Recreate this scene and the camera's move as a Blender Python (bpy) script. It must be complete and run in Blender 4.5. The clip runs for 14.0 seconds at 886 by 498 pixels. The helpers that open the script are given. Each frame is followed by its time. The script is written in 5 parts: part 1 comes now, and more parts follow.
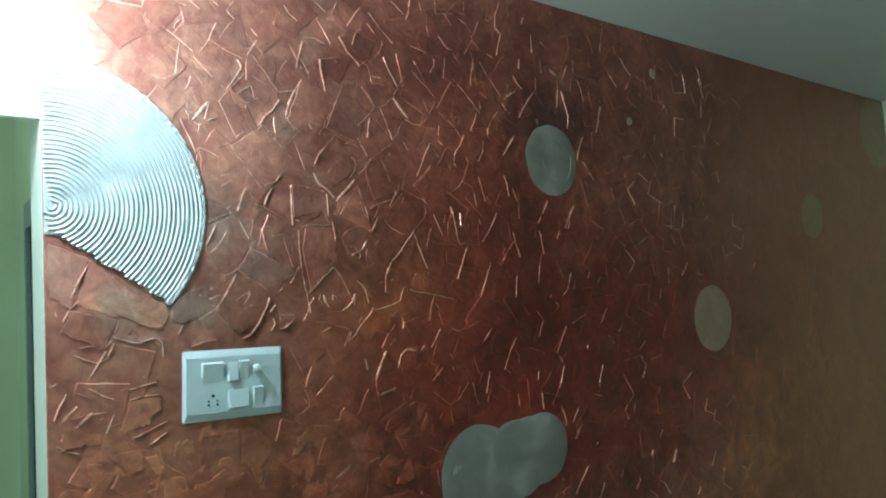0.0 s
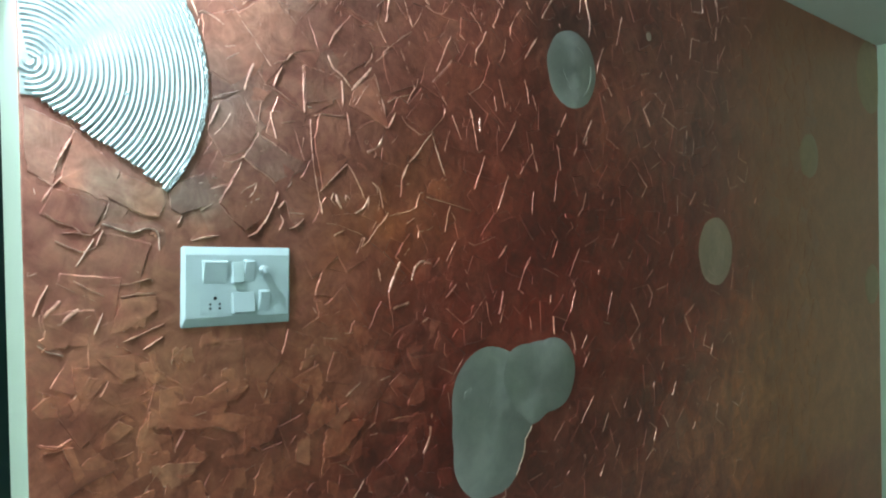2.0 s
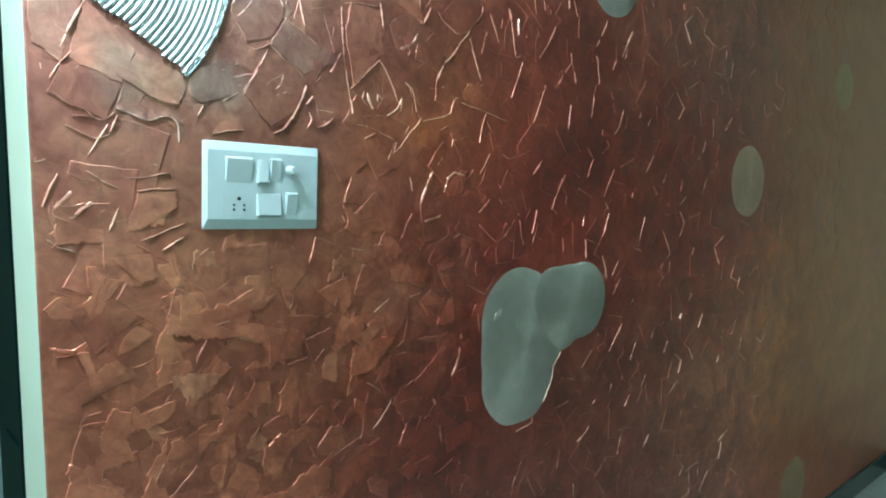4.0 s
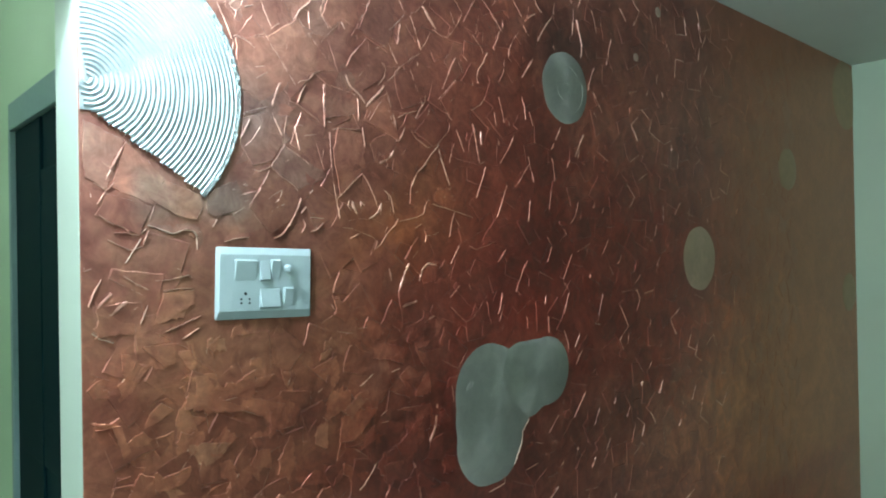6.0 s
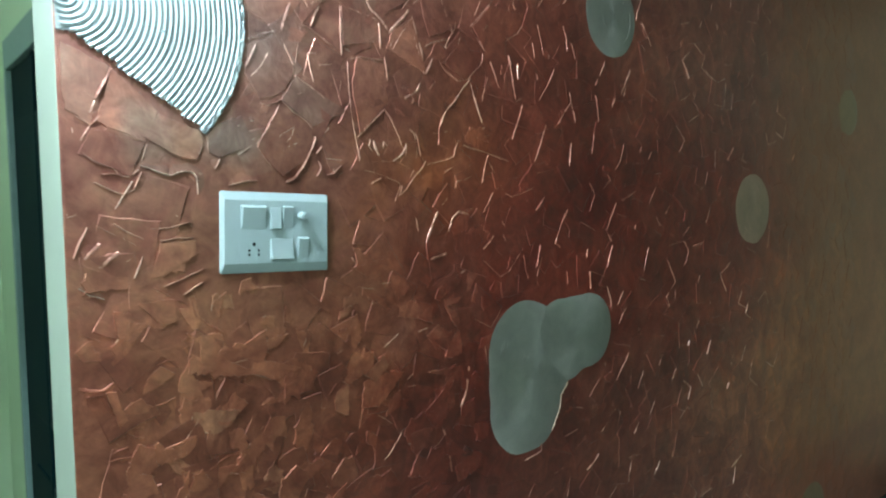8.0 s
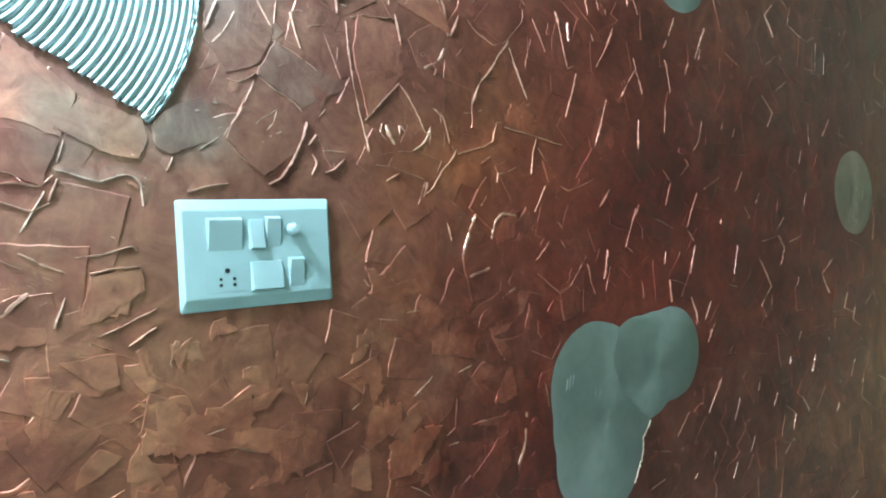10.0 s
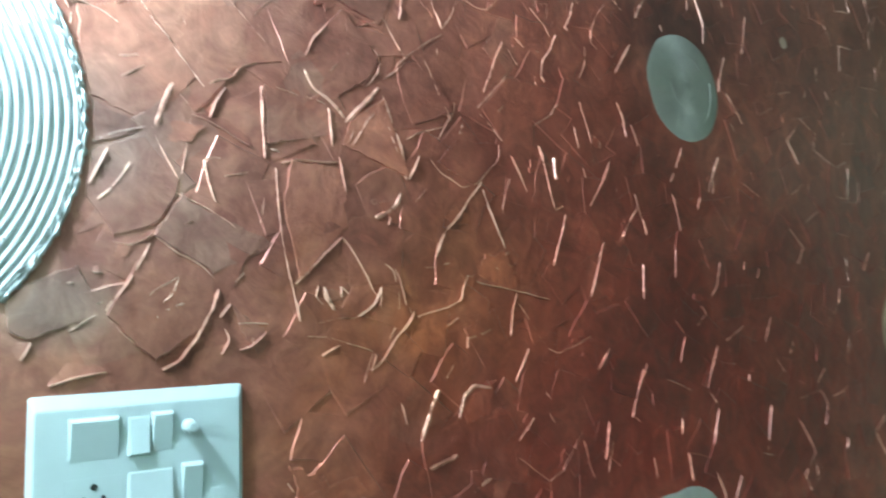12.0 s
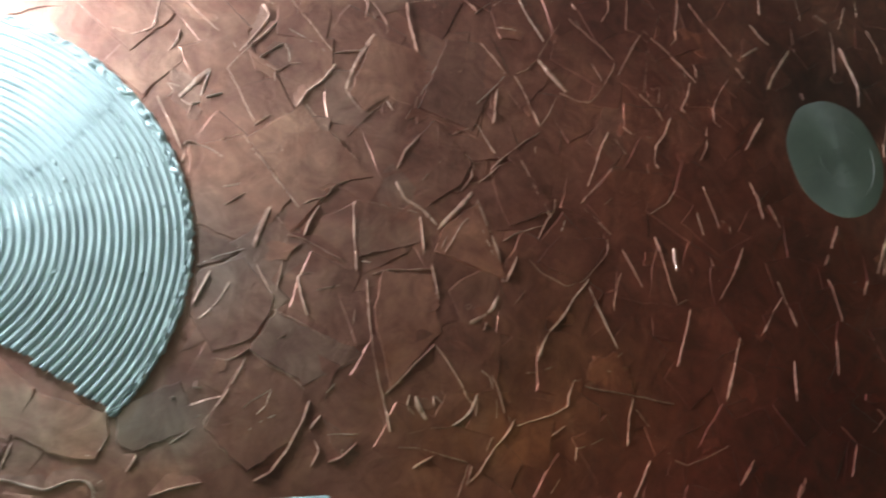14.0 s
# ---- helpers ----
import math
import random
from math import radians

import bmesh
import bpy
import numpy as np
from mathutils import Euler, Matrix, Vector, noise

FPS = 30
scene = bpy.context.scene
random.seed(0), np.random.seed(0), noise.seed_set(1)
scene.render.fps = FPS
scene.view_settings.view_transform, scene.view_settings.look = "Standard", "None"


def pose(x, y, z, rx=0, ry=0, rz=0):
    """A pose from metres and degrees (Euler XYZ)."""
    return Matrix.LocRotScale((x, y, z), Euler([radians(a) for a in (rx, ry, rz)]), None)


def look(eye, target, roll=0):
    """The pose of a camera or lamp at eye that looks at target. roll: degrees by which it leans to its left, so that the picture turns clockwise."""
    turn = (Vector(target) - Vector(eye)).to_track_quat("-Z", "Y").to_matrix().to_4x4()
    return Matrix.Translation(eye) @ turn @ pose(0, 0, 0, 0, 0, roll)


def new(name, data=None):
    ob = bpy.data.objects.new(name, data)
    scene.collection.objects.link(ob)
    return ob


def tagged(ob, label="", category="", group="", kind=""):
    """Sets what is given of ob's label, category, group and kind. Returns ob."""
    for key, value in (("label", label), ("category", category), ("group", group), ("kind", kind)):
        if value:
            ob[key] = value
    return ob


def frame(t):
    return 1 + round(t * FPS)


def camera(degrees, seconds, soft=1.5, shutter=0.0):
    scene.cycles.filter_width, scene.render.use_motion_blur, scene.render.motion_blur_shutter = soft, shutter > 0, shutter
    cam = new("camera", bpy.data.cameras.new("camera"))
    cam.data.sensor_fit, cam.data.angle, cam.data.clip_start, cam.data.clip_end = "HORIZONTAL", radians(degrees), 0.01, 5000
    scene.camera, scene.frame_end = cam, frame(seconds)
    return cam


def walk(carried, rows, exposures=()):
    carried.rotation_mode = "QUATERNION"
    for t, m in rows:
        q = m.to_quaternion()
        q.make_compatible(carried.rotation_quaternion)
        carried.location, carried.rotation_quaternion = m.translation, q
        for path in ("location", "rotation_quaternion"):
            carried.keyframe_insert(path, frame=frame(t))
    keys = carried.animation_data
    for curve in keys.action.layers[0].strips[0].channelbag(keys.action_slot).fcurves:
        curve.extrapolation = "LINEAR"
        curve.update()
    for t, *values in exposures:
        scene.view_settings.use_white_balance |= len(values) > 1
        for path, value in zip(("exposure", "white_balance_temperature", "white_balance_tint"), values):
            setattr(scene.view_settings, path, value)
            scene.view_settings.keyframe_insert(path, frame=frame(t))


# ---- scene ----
cam = camera(64.4, 14.0, soft=1.9, shutter=0.35)
PATH = [
    (0, (-0.458, -1.507, 1.679), (0.757, 0.077, 1.799), -3.1),
    (0.5, (-0.46, -1.457, 1.657), (0.811, 0.085, 1.74), -1.3),
    (1, (-0.478, -1.38, 1.634), (0.835, 0.128, 1.675), -2.1),
    (1.5, (-0.495, -1.304, 1.604), (0.82, 0.203, 1.609), -1.4),
    (2, (-0.488, -1.269, 1.585), (0.836, 0.23, 1.559), -1.1),
    (2.5, (-0.471, -1.205, 1.527), (0.829, 0.307, 1.375), -0.4),
    (2.7, (-0.464, -1.18, 1.501), (0.818, 0.345, 1.326), -0.1),
    (4.8, (-0.543, -1.132, 1.517), (0.818, 0.324, 1.35), 0.6),
    (5, (-0.573, -1.163, 1.52), (0.786, 0.299, 1.403), 0.4),
    (5.5, (-0.635, -1.231, 1.56), (0.722, 0.237, 1.512), -0.4),
    (6, (-0.614, -1.35, 1.56), (0.733, 0.128, 1.573), -1.0),
    (6.5, (-0.619, -1.394, 1.574), (0.713, 0.098, 1.611), -0.2),
    (7, (-0.615, -1.404, 1.569), (0.709, 0.095, 1.605), -0.8),
    (7.5, (-0.564, -1.347, 1.553), (0.717, 0.188, 1.509), -0.9),
    (8, (-0.504, -1.209, 1.54), (0.783, 0.318, 1.43), -1.1),
    (8.2, (-0.477, -1.136, 1.541), (0.854, 0.348, 1.385), -0.3),
    (10.3, (-0.257, -0.93, 1.521), (0.926, 0.68, 1.454), -4.1),
    (10.5, (-0.245, -0.937, 1.509), (0.947, 0.666, 1.402), -2.6),
    (11, (-0.172, -0.883, 1.529), (1.105, 0.656, 1.487), -1.2),
    (11.5, (-0.123, -0.823, 1.602), (1.19, 0.683, 1.701), -2.0),
    (12, (-0.06, -0.84, 1.625), (1.076, 0.791, 1.843), -4.0),
    (12.5, (-0.028, -0.872, 1.638), (0.739, 0.941, 1.993), -3.5),
    (13, (-0.01, -0.902, 1.653), (0.506, 1.0, 1.994), -2.9),
    (13.5, (0.019, -0.899, 1.658), (0.537, 0.995, 2.039), -2.8),
    (14, (0.065, -0.89, 1.657), (0.719, 0.942, 2.123), -3.5),
]
EXPOSURES = [
    (0.0, -0.40, 6450, 8), (0.5, -0.41, 6450, 8), (1.0, -0.11, 6450, 8), (1.5, -0.04, 6450, 8), (2.7, 0.12, 6500, 9),
    (4.8, 0.27, 6100, 5), (5.5, 0.13, 6350, 9), (6.5, -0.04, 6450, 11), (7.5, -0.08, 6450, 10), (8.2, -0.13, 6450, 9),
    (10.3, 0.38, 5750, -1), (11.0, 0.31, 6200, 4), (11.5, 0.42, 6500, 10), (12.0, 0.47, 6150, 7), (12.5, 0.18, 5900, 5),
    (13.0, -0.85, 6600, 15), (13.5, -0.95, 6700, 14), (14.0, -0.97, 6800, 11),
]
walk(cam, [(t, look(eye, target, roll)) for t, eye, target, roll in PATH], EXPOSURES)

# ---- world and lights ----
CEIL = 2.57
END_L, END_R = -0.252, 3.727      # ends of the copper wall
THICK = 0.144
HEAD = 2.05                       # underside of the header over the opening
SIDE_X = -0.152                   # wall of the passage with the dark door

world = bpy.data.worlds.new("world")
scene.world = world
world.use_nodes = True
world.node_tree.nodes["Background"].inputs["Color"].default_value = (0.02, 0.024, 0.026, 1)
world.node_tree.nodes["Background"].inputs["Strength"].default_value = 1.0


def point_lamp(name, place, watts, colour, radius):
    data = bpy.data.lights.new(name, "POINT")
    data.energy, data.color, data.shadow_soft_size = watts, colour, radius
    ob = new(name, data)
    ob.location = place
    return ob


LAMP = (-0.33, -0.225, 2.28)
point_lamp("bulb_light", LAMP, 260.0, (0.76, 1.0, 1.12), 0.031)
# unseen fill, added to brighten the passage
point_lamp("passage_fill_light", (-0.95, 0.66, 2.40), 38.0, (0.80, 1.0, 1.08), 0.05)

TUBE = (-1.70, -0.75, 2.22)       # unseen tube on the west wall, added as room fill
data = bpy.data.lights.new("tube_fill_light", "AREA")
data.shape, data.size, data.size_y = "RECTANGLE", 1.15, 0.035
data.energy, data.color = 24.0, (0.78, 1.0, 1.08)
new("tube_fill_light", data).matrix_world = look(TUBE, (2.5, -0.75, 1.4))


# ---- materials ----
def material(name):
    m = bpy.data.materials.new(name)
    m.use_nodes = True
    return m, m.node_tree, m.node_tree.nodes["Principled BSDF"]


def node(tree, kind, **values):
    n = tree.nodes.new(kind)
    for key, value in values.items():
        n.inputs[key].default_value = value
    return n


def coords(tree, scale=(1, 1, 1)):
    geo = tree.nodes.new("ShaderNodeNewGeometry")
    mapping = node(tree, "ShaderNodeMapping", Scale=scale)
    tree.links.new(geo.outputs["Position"], mapping.inputs["Vector"])
    return mapping.outputs["Vector"]


def noise_node(tree, vec, scale, detail=4.0, rough=0.55, distort=0.0):
    n = node(tree, "ShaderNodeTexNoise", Scale=scale, Detail=detail, Roughness=rough, Distortion=distort)
    tree.links.new(vec, n.inputs["Vector"])
    return n.outputs["Fac"]


def ramp(tree, fac, stops):
    r = tree.nodes.new("ShaderNodeValToRGB")
    els = r.color_ramp.elements
    while len(els) < len(stops):
        els.new(0.5)
    for el, (pos, col) in zip(els, stops):
        el.position, el.color = pos, (*col, 1)
    tree.links.new(fac, r.inputs["Fac"])
    return r.outputs["Color"]


def mix(tree, fac, a, b, blend="MIX"):
    n = tree.nodes.new("ShaderNodeMix")
    n.data_type, n.blend_type = "RGBA", blend
    for value, socket in ((fac, n.inputs["Factor"]), (a, n.inputs["A"]), (b, n.inputs["B"])):
        if isinstance(value, (int, float)):
            socket.default_value = value
        elif isinstance(value, tuple):
            socket.default_value = (*value, 1)
        else:
            tree.links.new(value, socket)
    return n.outputs["Result"]


def bump(tree, shader, fac, strength, distance):
    b = node(tree, "ShaderNodeBump", Strength=strength, Distance=distance)
    tree.links.new(fac, b.inputs["Height"])
    tree.links.new(b.outputs["Normal"], shader.inputs["Normal"])
    return b


def to_range(tree, fac, low, high):
    n = tree.nodes.new("ShaderNodeMapRange")
    n.inputs["To Min"].default_value, n.inputs["To Max"].default_value = low, high
    tree.links.new(fac, n.inputs["Value"])
    return n.outputs["Result"]


def paint_light_patch(tree, vec, base, centre, size, tint, amount):
    """A cloudy patch of tint with a ragged outline, for paint tone and painted-in light."""
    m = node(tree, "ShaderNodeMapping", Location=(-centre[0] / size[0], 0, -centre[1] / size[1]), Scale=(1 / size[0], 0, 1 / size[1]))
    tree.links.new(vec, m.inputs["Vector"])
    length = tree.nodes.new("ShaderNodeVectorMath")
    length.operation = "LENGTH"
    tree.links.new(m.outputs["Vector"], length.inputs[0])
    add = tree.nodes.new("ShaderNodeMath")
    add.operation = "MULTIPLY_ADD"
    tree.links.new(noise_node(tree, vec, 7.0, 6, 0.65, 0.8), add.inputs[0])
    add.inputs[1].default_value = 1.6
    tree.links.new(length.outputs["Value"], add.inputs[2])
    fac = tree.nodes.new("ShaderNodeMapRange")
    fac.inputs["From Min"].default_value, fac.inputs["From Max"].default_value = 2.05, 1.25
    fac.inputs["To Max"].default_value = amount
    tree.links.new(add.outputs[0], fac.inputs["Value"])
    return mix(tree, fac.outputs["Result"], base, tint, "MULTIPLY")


def copper_paint(name, gain, metal, isles, coat=1.0, gloss=0.55, patch_scale=1.0):
    """Metallic copper wall paint over trowelled putty."""
    m, tree, s = material(name)
    vec = coords(tree)
    broad = noise_node(tree, vec, 4.3, 5, 0.62, 0.9)
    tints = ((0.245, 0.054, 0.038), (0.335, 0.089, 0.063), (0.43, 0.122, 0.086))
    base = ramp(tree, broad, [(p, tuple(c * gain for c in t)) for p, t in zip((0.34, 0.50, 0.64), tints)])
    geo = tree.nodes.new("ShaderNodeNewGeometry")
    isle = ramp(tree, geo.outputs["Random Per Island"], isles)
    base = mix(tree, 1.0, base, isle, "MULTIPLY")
    info = tree.nodes.new("ShaderNodeObjectInfo")
    base = mix(tree, 1.0, base, ramp(tree, info.outputs["Random"], [(0.0, (0.88, 0.83, 0.82)), (0.45, (1.0, 1.0, 1.0)), (0.85, (1.06, 1.09, 1.08)), (1.0, (1.02, 1.30, 1.40))]), "MULTIPLY")
    base = paint_light_patch(tree, vec, base, (1.42, 1.42), (0.90, 0.44), (0.87, 0.455, 0.41), 1.0 * patch_scale)
    # redder paint, darkened further to put the lamp's falloff into the colour
    base = paint_light_patch(tree, vec, base, (0.82, 1.70), (0.70, 0.60), (0.82, 0.52, 0.45), 1.0 * patch_scale)
    base = paint_light_patch(tree, vec, base, (0.54, 1.67), (0.22, 0.17), (1.12, 1.32, 1.0), 0.9 * patch_scale)
    base = paint_light_patch(tree, vec, base, (0.07, 1.87), (0.07, 0.08), (0.98, 1.35, 1.5), 0.8 * patch_scale)
    base = paint_light_patch(tree, vec, base, (0.02, 1.68), (0.06, 0.05), (0.95, 1.40, 1.65), 0.8 * patch_scale)
    base = paint_light_patch(tree, vec, base, (-0.12, 1.67), (0.05, 0.06), (0.95, 1.30, 1.45), 0.7 * patch_scale)
    base = paint_light_patch(tree, vec, base, (0.10, 1.18), (0.50, 0.46), (0.98, 1.02, 0.80), 1.0 * patch_scale)
    base = paint_light_patch(tree, vec, base, (0.58, 1.02), (0.36, 0.26), (0.78, 0.50, 0.48), 0.9 * patch_scale)
    base = paint_light_patch(tree, vec, base, (0.75, 0.85), (0.75, 0.45), (0.70, 0.50, 0.45), 1.0 * patch_scale)
    # next three put the mint end wall's reflection into the base colour
    base = paint_light_patch(tree, vec, base, (2.7, 0.60), (1.0, 0.75), (1.65, 1.75, 1.55), 1.0 * patch_scale)
    base = paint_light_patch(tree, vec, base, (1.85, 0.98), (0.62, 0.40), (1.22, 1.45, 1.38), 0.8 * patch_scale)
    base = paint_light_patch(tree, vec, base, (3.3, 0.9), (1.1, 1.7), (1.35, 1.45, 1.05), 1.0 * patch_scale)
    base = paint_light_patch(tree, vec, base, (1.14, 2.17), (0.17, 0.12), (0.42, 0.46, 0.50), 1.0 * patch_scale)
    base = paint_light_patch(tree, vec, base, (0.42, 1.58), (0.16, 0.14), (1.15, 1.02, 0.85), 0.6 * patch_scale)
    # the lamp's pale haze, painted into the wall colour round the fan
    base = paint_light_patch(tree, vec, base, (0.08, 1.94), (0.58, 0.56), (0.96, 1.46, 1.56), 1.0 * patch_scale)
    split = tree.nodes.new("ShaderNodeSeparateXYZ")
    tree.links.new(vec, split.inputs[0])

    def towards_end(near, end, start=1.85, stop=2.35):
        """Runs from near to end along the wall, thinning detail and shifting tone."""
        out = to_range(tree, split.outputs["X"], near, end)
        out.node.inputs["From Min"].default_value, out.node.inputs["From Max"].default_value = start, stop
        return out

    fine = noise_node(tree, vec, 38, 6, 0.65, 1.0)
    worn = ramp(tree, fine, [(0.35, (0.80, 0.76, 0.74)), (0.62, (1.12, 1.10, 1.06))])
    # flat olive: more of the mirrored end wall, painted into the colour
    base = mix(tree, towards_end(0.0, 0.7, 1.95, 2.55), base, tuple(c * gain * k for c, k in zip(tints[1], (1.35, 1.52, 0.84))))
    # low red band: a reflection painted into the colour
    base = paint_light_patch(tree, vec, base, (2.85, 0.12), (1.0, 0.40), (1.0, 0.76, 0.90), 0.9 * patch_scale)
    base = paint_light_patch(tree, vec, base, (3.15, 0.47), (0.70, 0.07), (0.82, 0.66, 0.74), 0.8 * patch_scale)
    base = mix(tree, towards_end(0.65, 0.15, 1.6, 2.1), base, worn, "MULTIPLY")
    rubbed = noise_node(tree, vec, 17, 5, 0.6, 1.6)
    base = mix(tree, towards_end(0.65, 0.2, 1.5, 2.05), base, ramp(tree, rubbed, [(0.36, (0.68, 0.58, 0.56)), (0.50, (1.0, 1.0, 1.0)), (0.66, (1.34, 1.46, 1.44))]), "MULTIPLY")
    tree.links.new(base, s.inputs["Base Color"])
    s.inputs["Metallic"].default_value = metal
    tree.links.new(to_range(tree, fine, 0.36, 0.54), s.inputs["Roughness"])
    s.inputs["Specular IOR Level"].default_value = 0.3
    s.inputs["Coat Weight"].default_value = coat
    tree.links.new(to_range(tree, geo.outputs["Random Per Island"], gloss - 0.10, gloss + 0.07), s.inputs["Coat Roughness"])
    s.inputs["Coat IOR"].default_value = 1.46
    grain = bump(tree, s, noise_node(tree, vec, 55, 5, 0.6, 0.8), 0.22, 0.004)
    folds = node(tree, "ShaderNodeBump", Strength=0.22, Distance=0.012)
    for b, end in ((grain, 0.012), (folds, 0.01)):
        tree.links.new(towards_end(0.22, end), b.inputs["Strength"])
    tree.links.new(rubbed, folds.inputs["Height"])
    tree.links.new(folds.outputs["Normal"], grain.inputs["Normal"])
    return m


def silver_paint(name, tint, metal=0.45, low=0.28, high=0.45):
    """Pearl silver glaze on combed plaster."""
    m, tree, s = material(name)
    vec = coords(tree)
    fac = noise_node(tree, vec, 22, 5, 0.6, 0.5)
    col = ramp(tree, fac, [(0.3, tuple(c * 0.82 for c in tint)), (0.7, tint)])
    tree.links.new(col, s.inputs["Base Color"])
    s.inputs["Metallic"].default_value = metal
    tree.links.new(to_range(tree, fac, low, high), s.inputs["Roughness"])
    bump(tree, s, noise_node(tree, vec, 160, 3), 0.2, 0.0015)
    return m


def brushed_paint(name, tint):
    """Silver glaze brushed round a centre, so that it shines in a fan."""
    m = silver_paint(name, tint, 0.85, 0.50, 0.62)
    tree = m.node_tree
    s = tree.nodes["Principled BSDF"]
    s.inputs["Anisotropic"].default_value = 0.58
    turn = tree.nodes.new("ShaderNodeTangent")
    turn.direction_type, turn.axis = "RADIAL", "Y"
    tree.links.new(turn.outputs["Tangent"], s.inputs["Tangent"])
    return m


def wall_paint(name, tint, rough=0.6):
    m, tree, s = material(name)
    vec = coords(tree)
    fac = noise_node(tree, vec, 1.7, 5, 0.6)
    col = ramp(tree, fac, [(0.3, tuple(c * 0.93 for c in tint)), (0.7, tint)])
    tree.links.new(col, s.inputs["Base Color"])
    s.inputs["Roughness"].default_value = rough
    bump(tree, s, noise_node(tree, vec, 140, 4), 0.25, 0.001)
    return m


def plain(name, tint, rough=0.5, metal=0.0, grain=60.0):
    m, tree, s = material(name)
    fac = noise_node(tree, coords(tree), grain, 4)
    col = ramp(tree, fac, [(0.25, tuple(c * 0.9 for c in tint)), (0.75, tint)])
    tree.links.new(col, s.inputs["Base Color"])
    s.inputs["Roughness"].default_value, s.inputs["Metallic"].default_value = rough, metal
    return m


def glowing(name, tint, strength):
    m, tree, s = material(name)
    s.inputs["Base Color"].default_value = (*tint, 1)
    s.inputs["Emission Color"].default_value = (*tint, 1)
    s.inputs["Emission Strength"].default_value = strength
    return m


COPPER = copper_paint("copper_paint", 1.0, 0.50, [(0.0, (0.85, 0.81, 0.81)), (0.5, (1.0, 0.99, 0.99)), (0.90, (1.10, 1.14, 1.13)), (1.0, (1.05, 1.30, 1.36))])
# rubbed paler ridge tops, lightened further to paint in their highlights
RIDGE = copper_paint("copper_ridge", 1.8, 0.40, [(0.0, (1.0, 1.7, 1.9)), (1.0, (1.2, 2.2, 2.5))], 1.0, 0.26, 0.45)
SKIM = copper_paint("copper_skim", 1.16, 0.45, [(0.0, (1.02, 1.01, 0.98)), (0.7, (1.10, 1.14, 1.09)), (1.0, (1.18, 1.30, 1.26))])
SHEEN = copper_paint("copper_sheen", 0.95, 0.45, [(0.0, (1.0, 1.10, 1.12)), (1.0, (1.06, 1.22, 1.28))], 0.9, 0.44)
SILVER = silver_paint("silver_glaze", (0.50, 0.55, 0.565))
FAINT = silver_paint("faint_glaze", (0.50, 0.30, 0.19), 0.3, 0.4, 0.55)
SPECK = silver_paint("speck_glaze", (0.72, 0.50, 0.43), 0.3, 0.4, 0.55)
DULL = brushed_paint("dull_glaze", (0.70, 0.46, 0.37))
PEWTER = brushed_paint("pewter_glaze", (0.49, 0.46, 0.44))
MINT = wall_paint("mint_paint", (0.66, 0.78, 0.62))
GREEN = wall_paint("green_paint", (0.52, 0.64, 0.44))
WHITE = wall_paint("ceiling_paint", (0.76, 0.79, 0.74))
TRIM = wall_paint("trim_paint", (0.50, 0.55, 0.48))
TEAL = plain("teal_wood", (0.002, 0.014, 0.018), 0.6)
TEAL.node_tree.nodes["Principled BSDF"].inputs["Specular IOR Level"].default_value = 0.05
FRAME = plain("frame_paint", (0.21, 0.30, 0.29), 0.45)
SKIRT = plain("skirting_stone", (0.045, 0.075, 0.080), 0.25)
TILE = plain("floor_tile", (0.50, 0.53, 0.52), 0.22, grain=9.0)
GROUT = plain("grout", (0.30, 0.31, 0.30), 0.8)
PLASTIC = plain("white_plastic", (0.43, 0.51, 0.53), 0.3, grain=20.0)
DARK = plain("socket_dark", (0.015, 0.015, 0.015), 0.6)
BULB = glowing("bulb_glow", (0.86, 1.0, 0.97), 60.0)
# glow of the two added fill lamps
BULB_DIM = glowing("fill_glow", (0.86, 1.0, 1.0), 12.0)


# ---- mesh helpers ----
def finish(bm, mesh_name, mats, smooth=False):
    bmesh.ops.recalc_face_normals(bm, faces=bm.faces)
    mesh = bpy.data.meshes.new(mesh_name)
    bm.to_mesh(mesh)
    bm.free()
    for m in mats if isinstance(mats, (list, tuple)) else [mats]:
        mesh.materials.append(m)
    if smooth:
        for p in mesh.polygons:
            p.use_smooth = True
    return mesh


def part(name, bm, mat, parent=None, label="", smooth=False):
    ob = new(name, finish(bm, name, mat, smooth))
    ob.parent = parent
    return tagged(ob, label) if label else ob


def empty(name, place, label, category, group="", kind=""):
    ob = new(name)
    ob.empty_display_size = 0.05
    ob.location = place
    return tagged(ob, label, category, group, kind)


def box(bm, x0, x1, y0, y1, z0, z1, bevel=0.0):
    made = bmesh.ops.create_cube(bm, size=1.0)
    for v in made["verts"]:
        v.co = Vector((x0 + (v.co.x + 0.5) * (x1 - x0), y0 + (v.co.y + 0.5) * (y1 - y0), z0 + (v.co.z + 0.5) * (z1 - z0)))
    if bevel:
        edges = list({e for v in made["verts"] for e in v.link_edges})
        bmesh.ops.bevel(bm, geom=edges, offset=bevel, segments=2, affect="EDGES", profile=0.6)
    return bm


def boxes(*sizes, bevel=0.0):
    bm = bmesh.new()
    for s in sizes:
        box(bm, *s, bevel=bevel)
    return bm


def structure(name, bm, mat, label, category):
    return tagged(part(name, bm, mat), label, category, kind="structure")


# ---- large structure ----
ROOM_L, ROOM_B = -1.75, -3.4
OPEN_L = -1.15
DEEP = 1.32
T = 0.12

wall = boxes((END_L, END_R + T, 0.0, THICK, 0.0, CEIL), bevel=0.004)
wall.normal_update()
for f in wall.faces:
    f.material_index = 1 if f.normal.x < -0.7 or f.normal.y > 0.5 else 0
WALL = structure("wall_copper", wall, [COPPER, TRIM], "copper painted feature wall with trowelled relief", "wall")
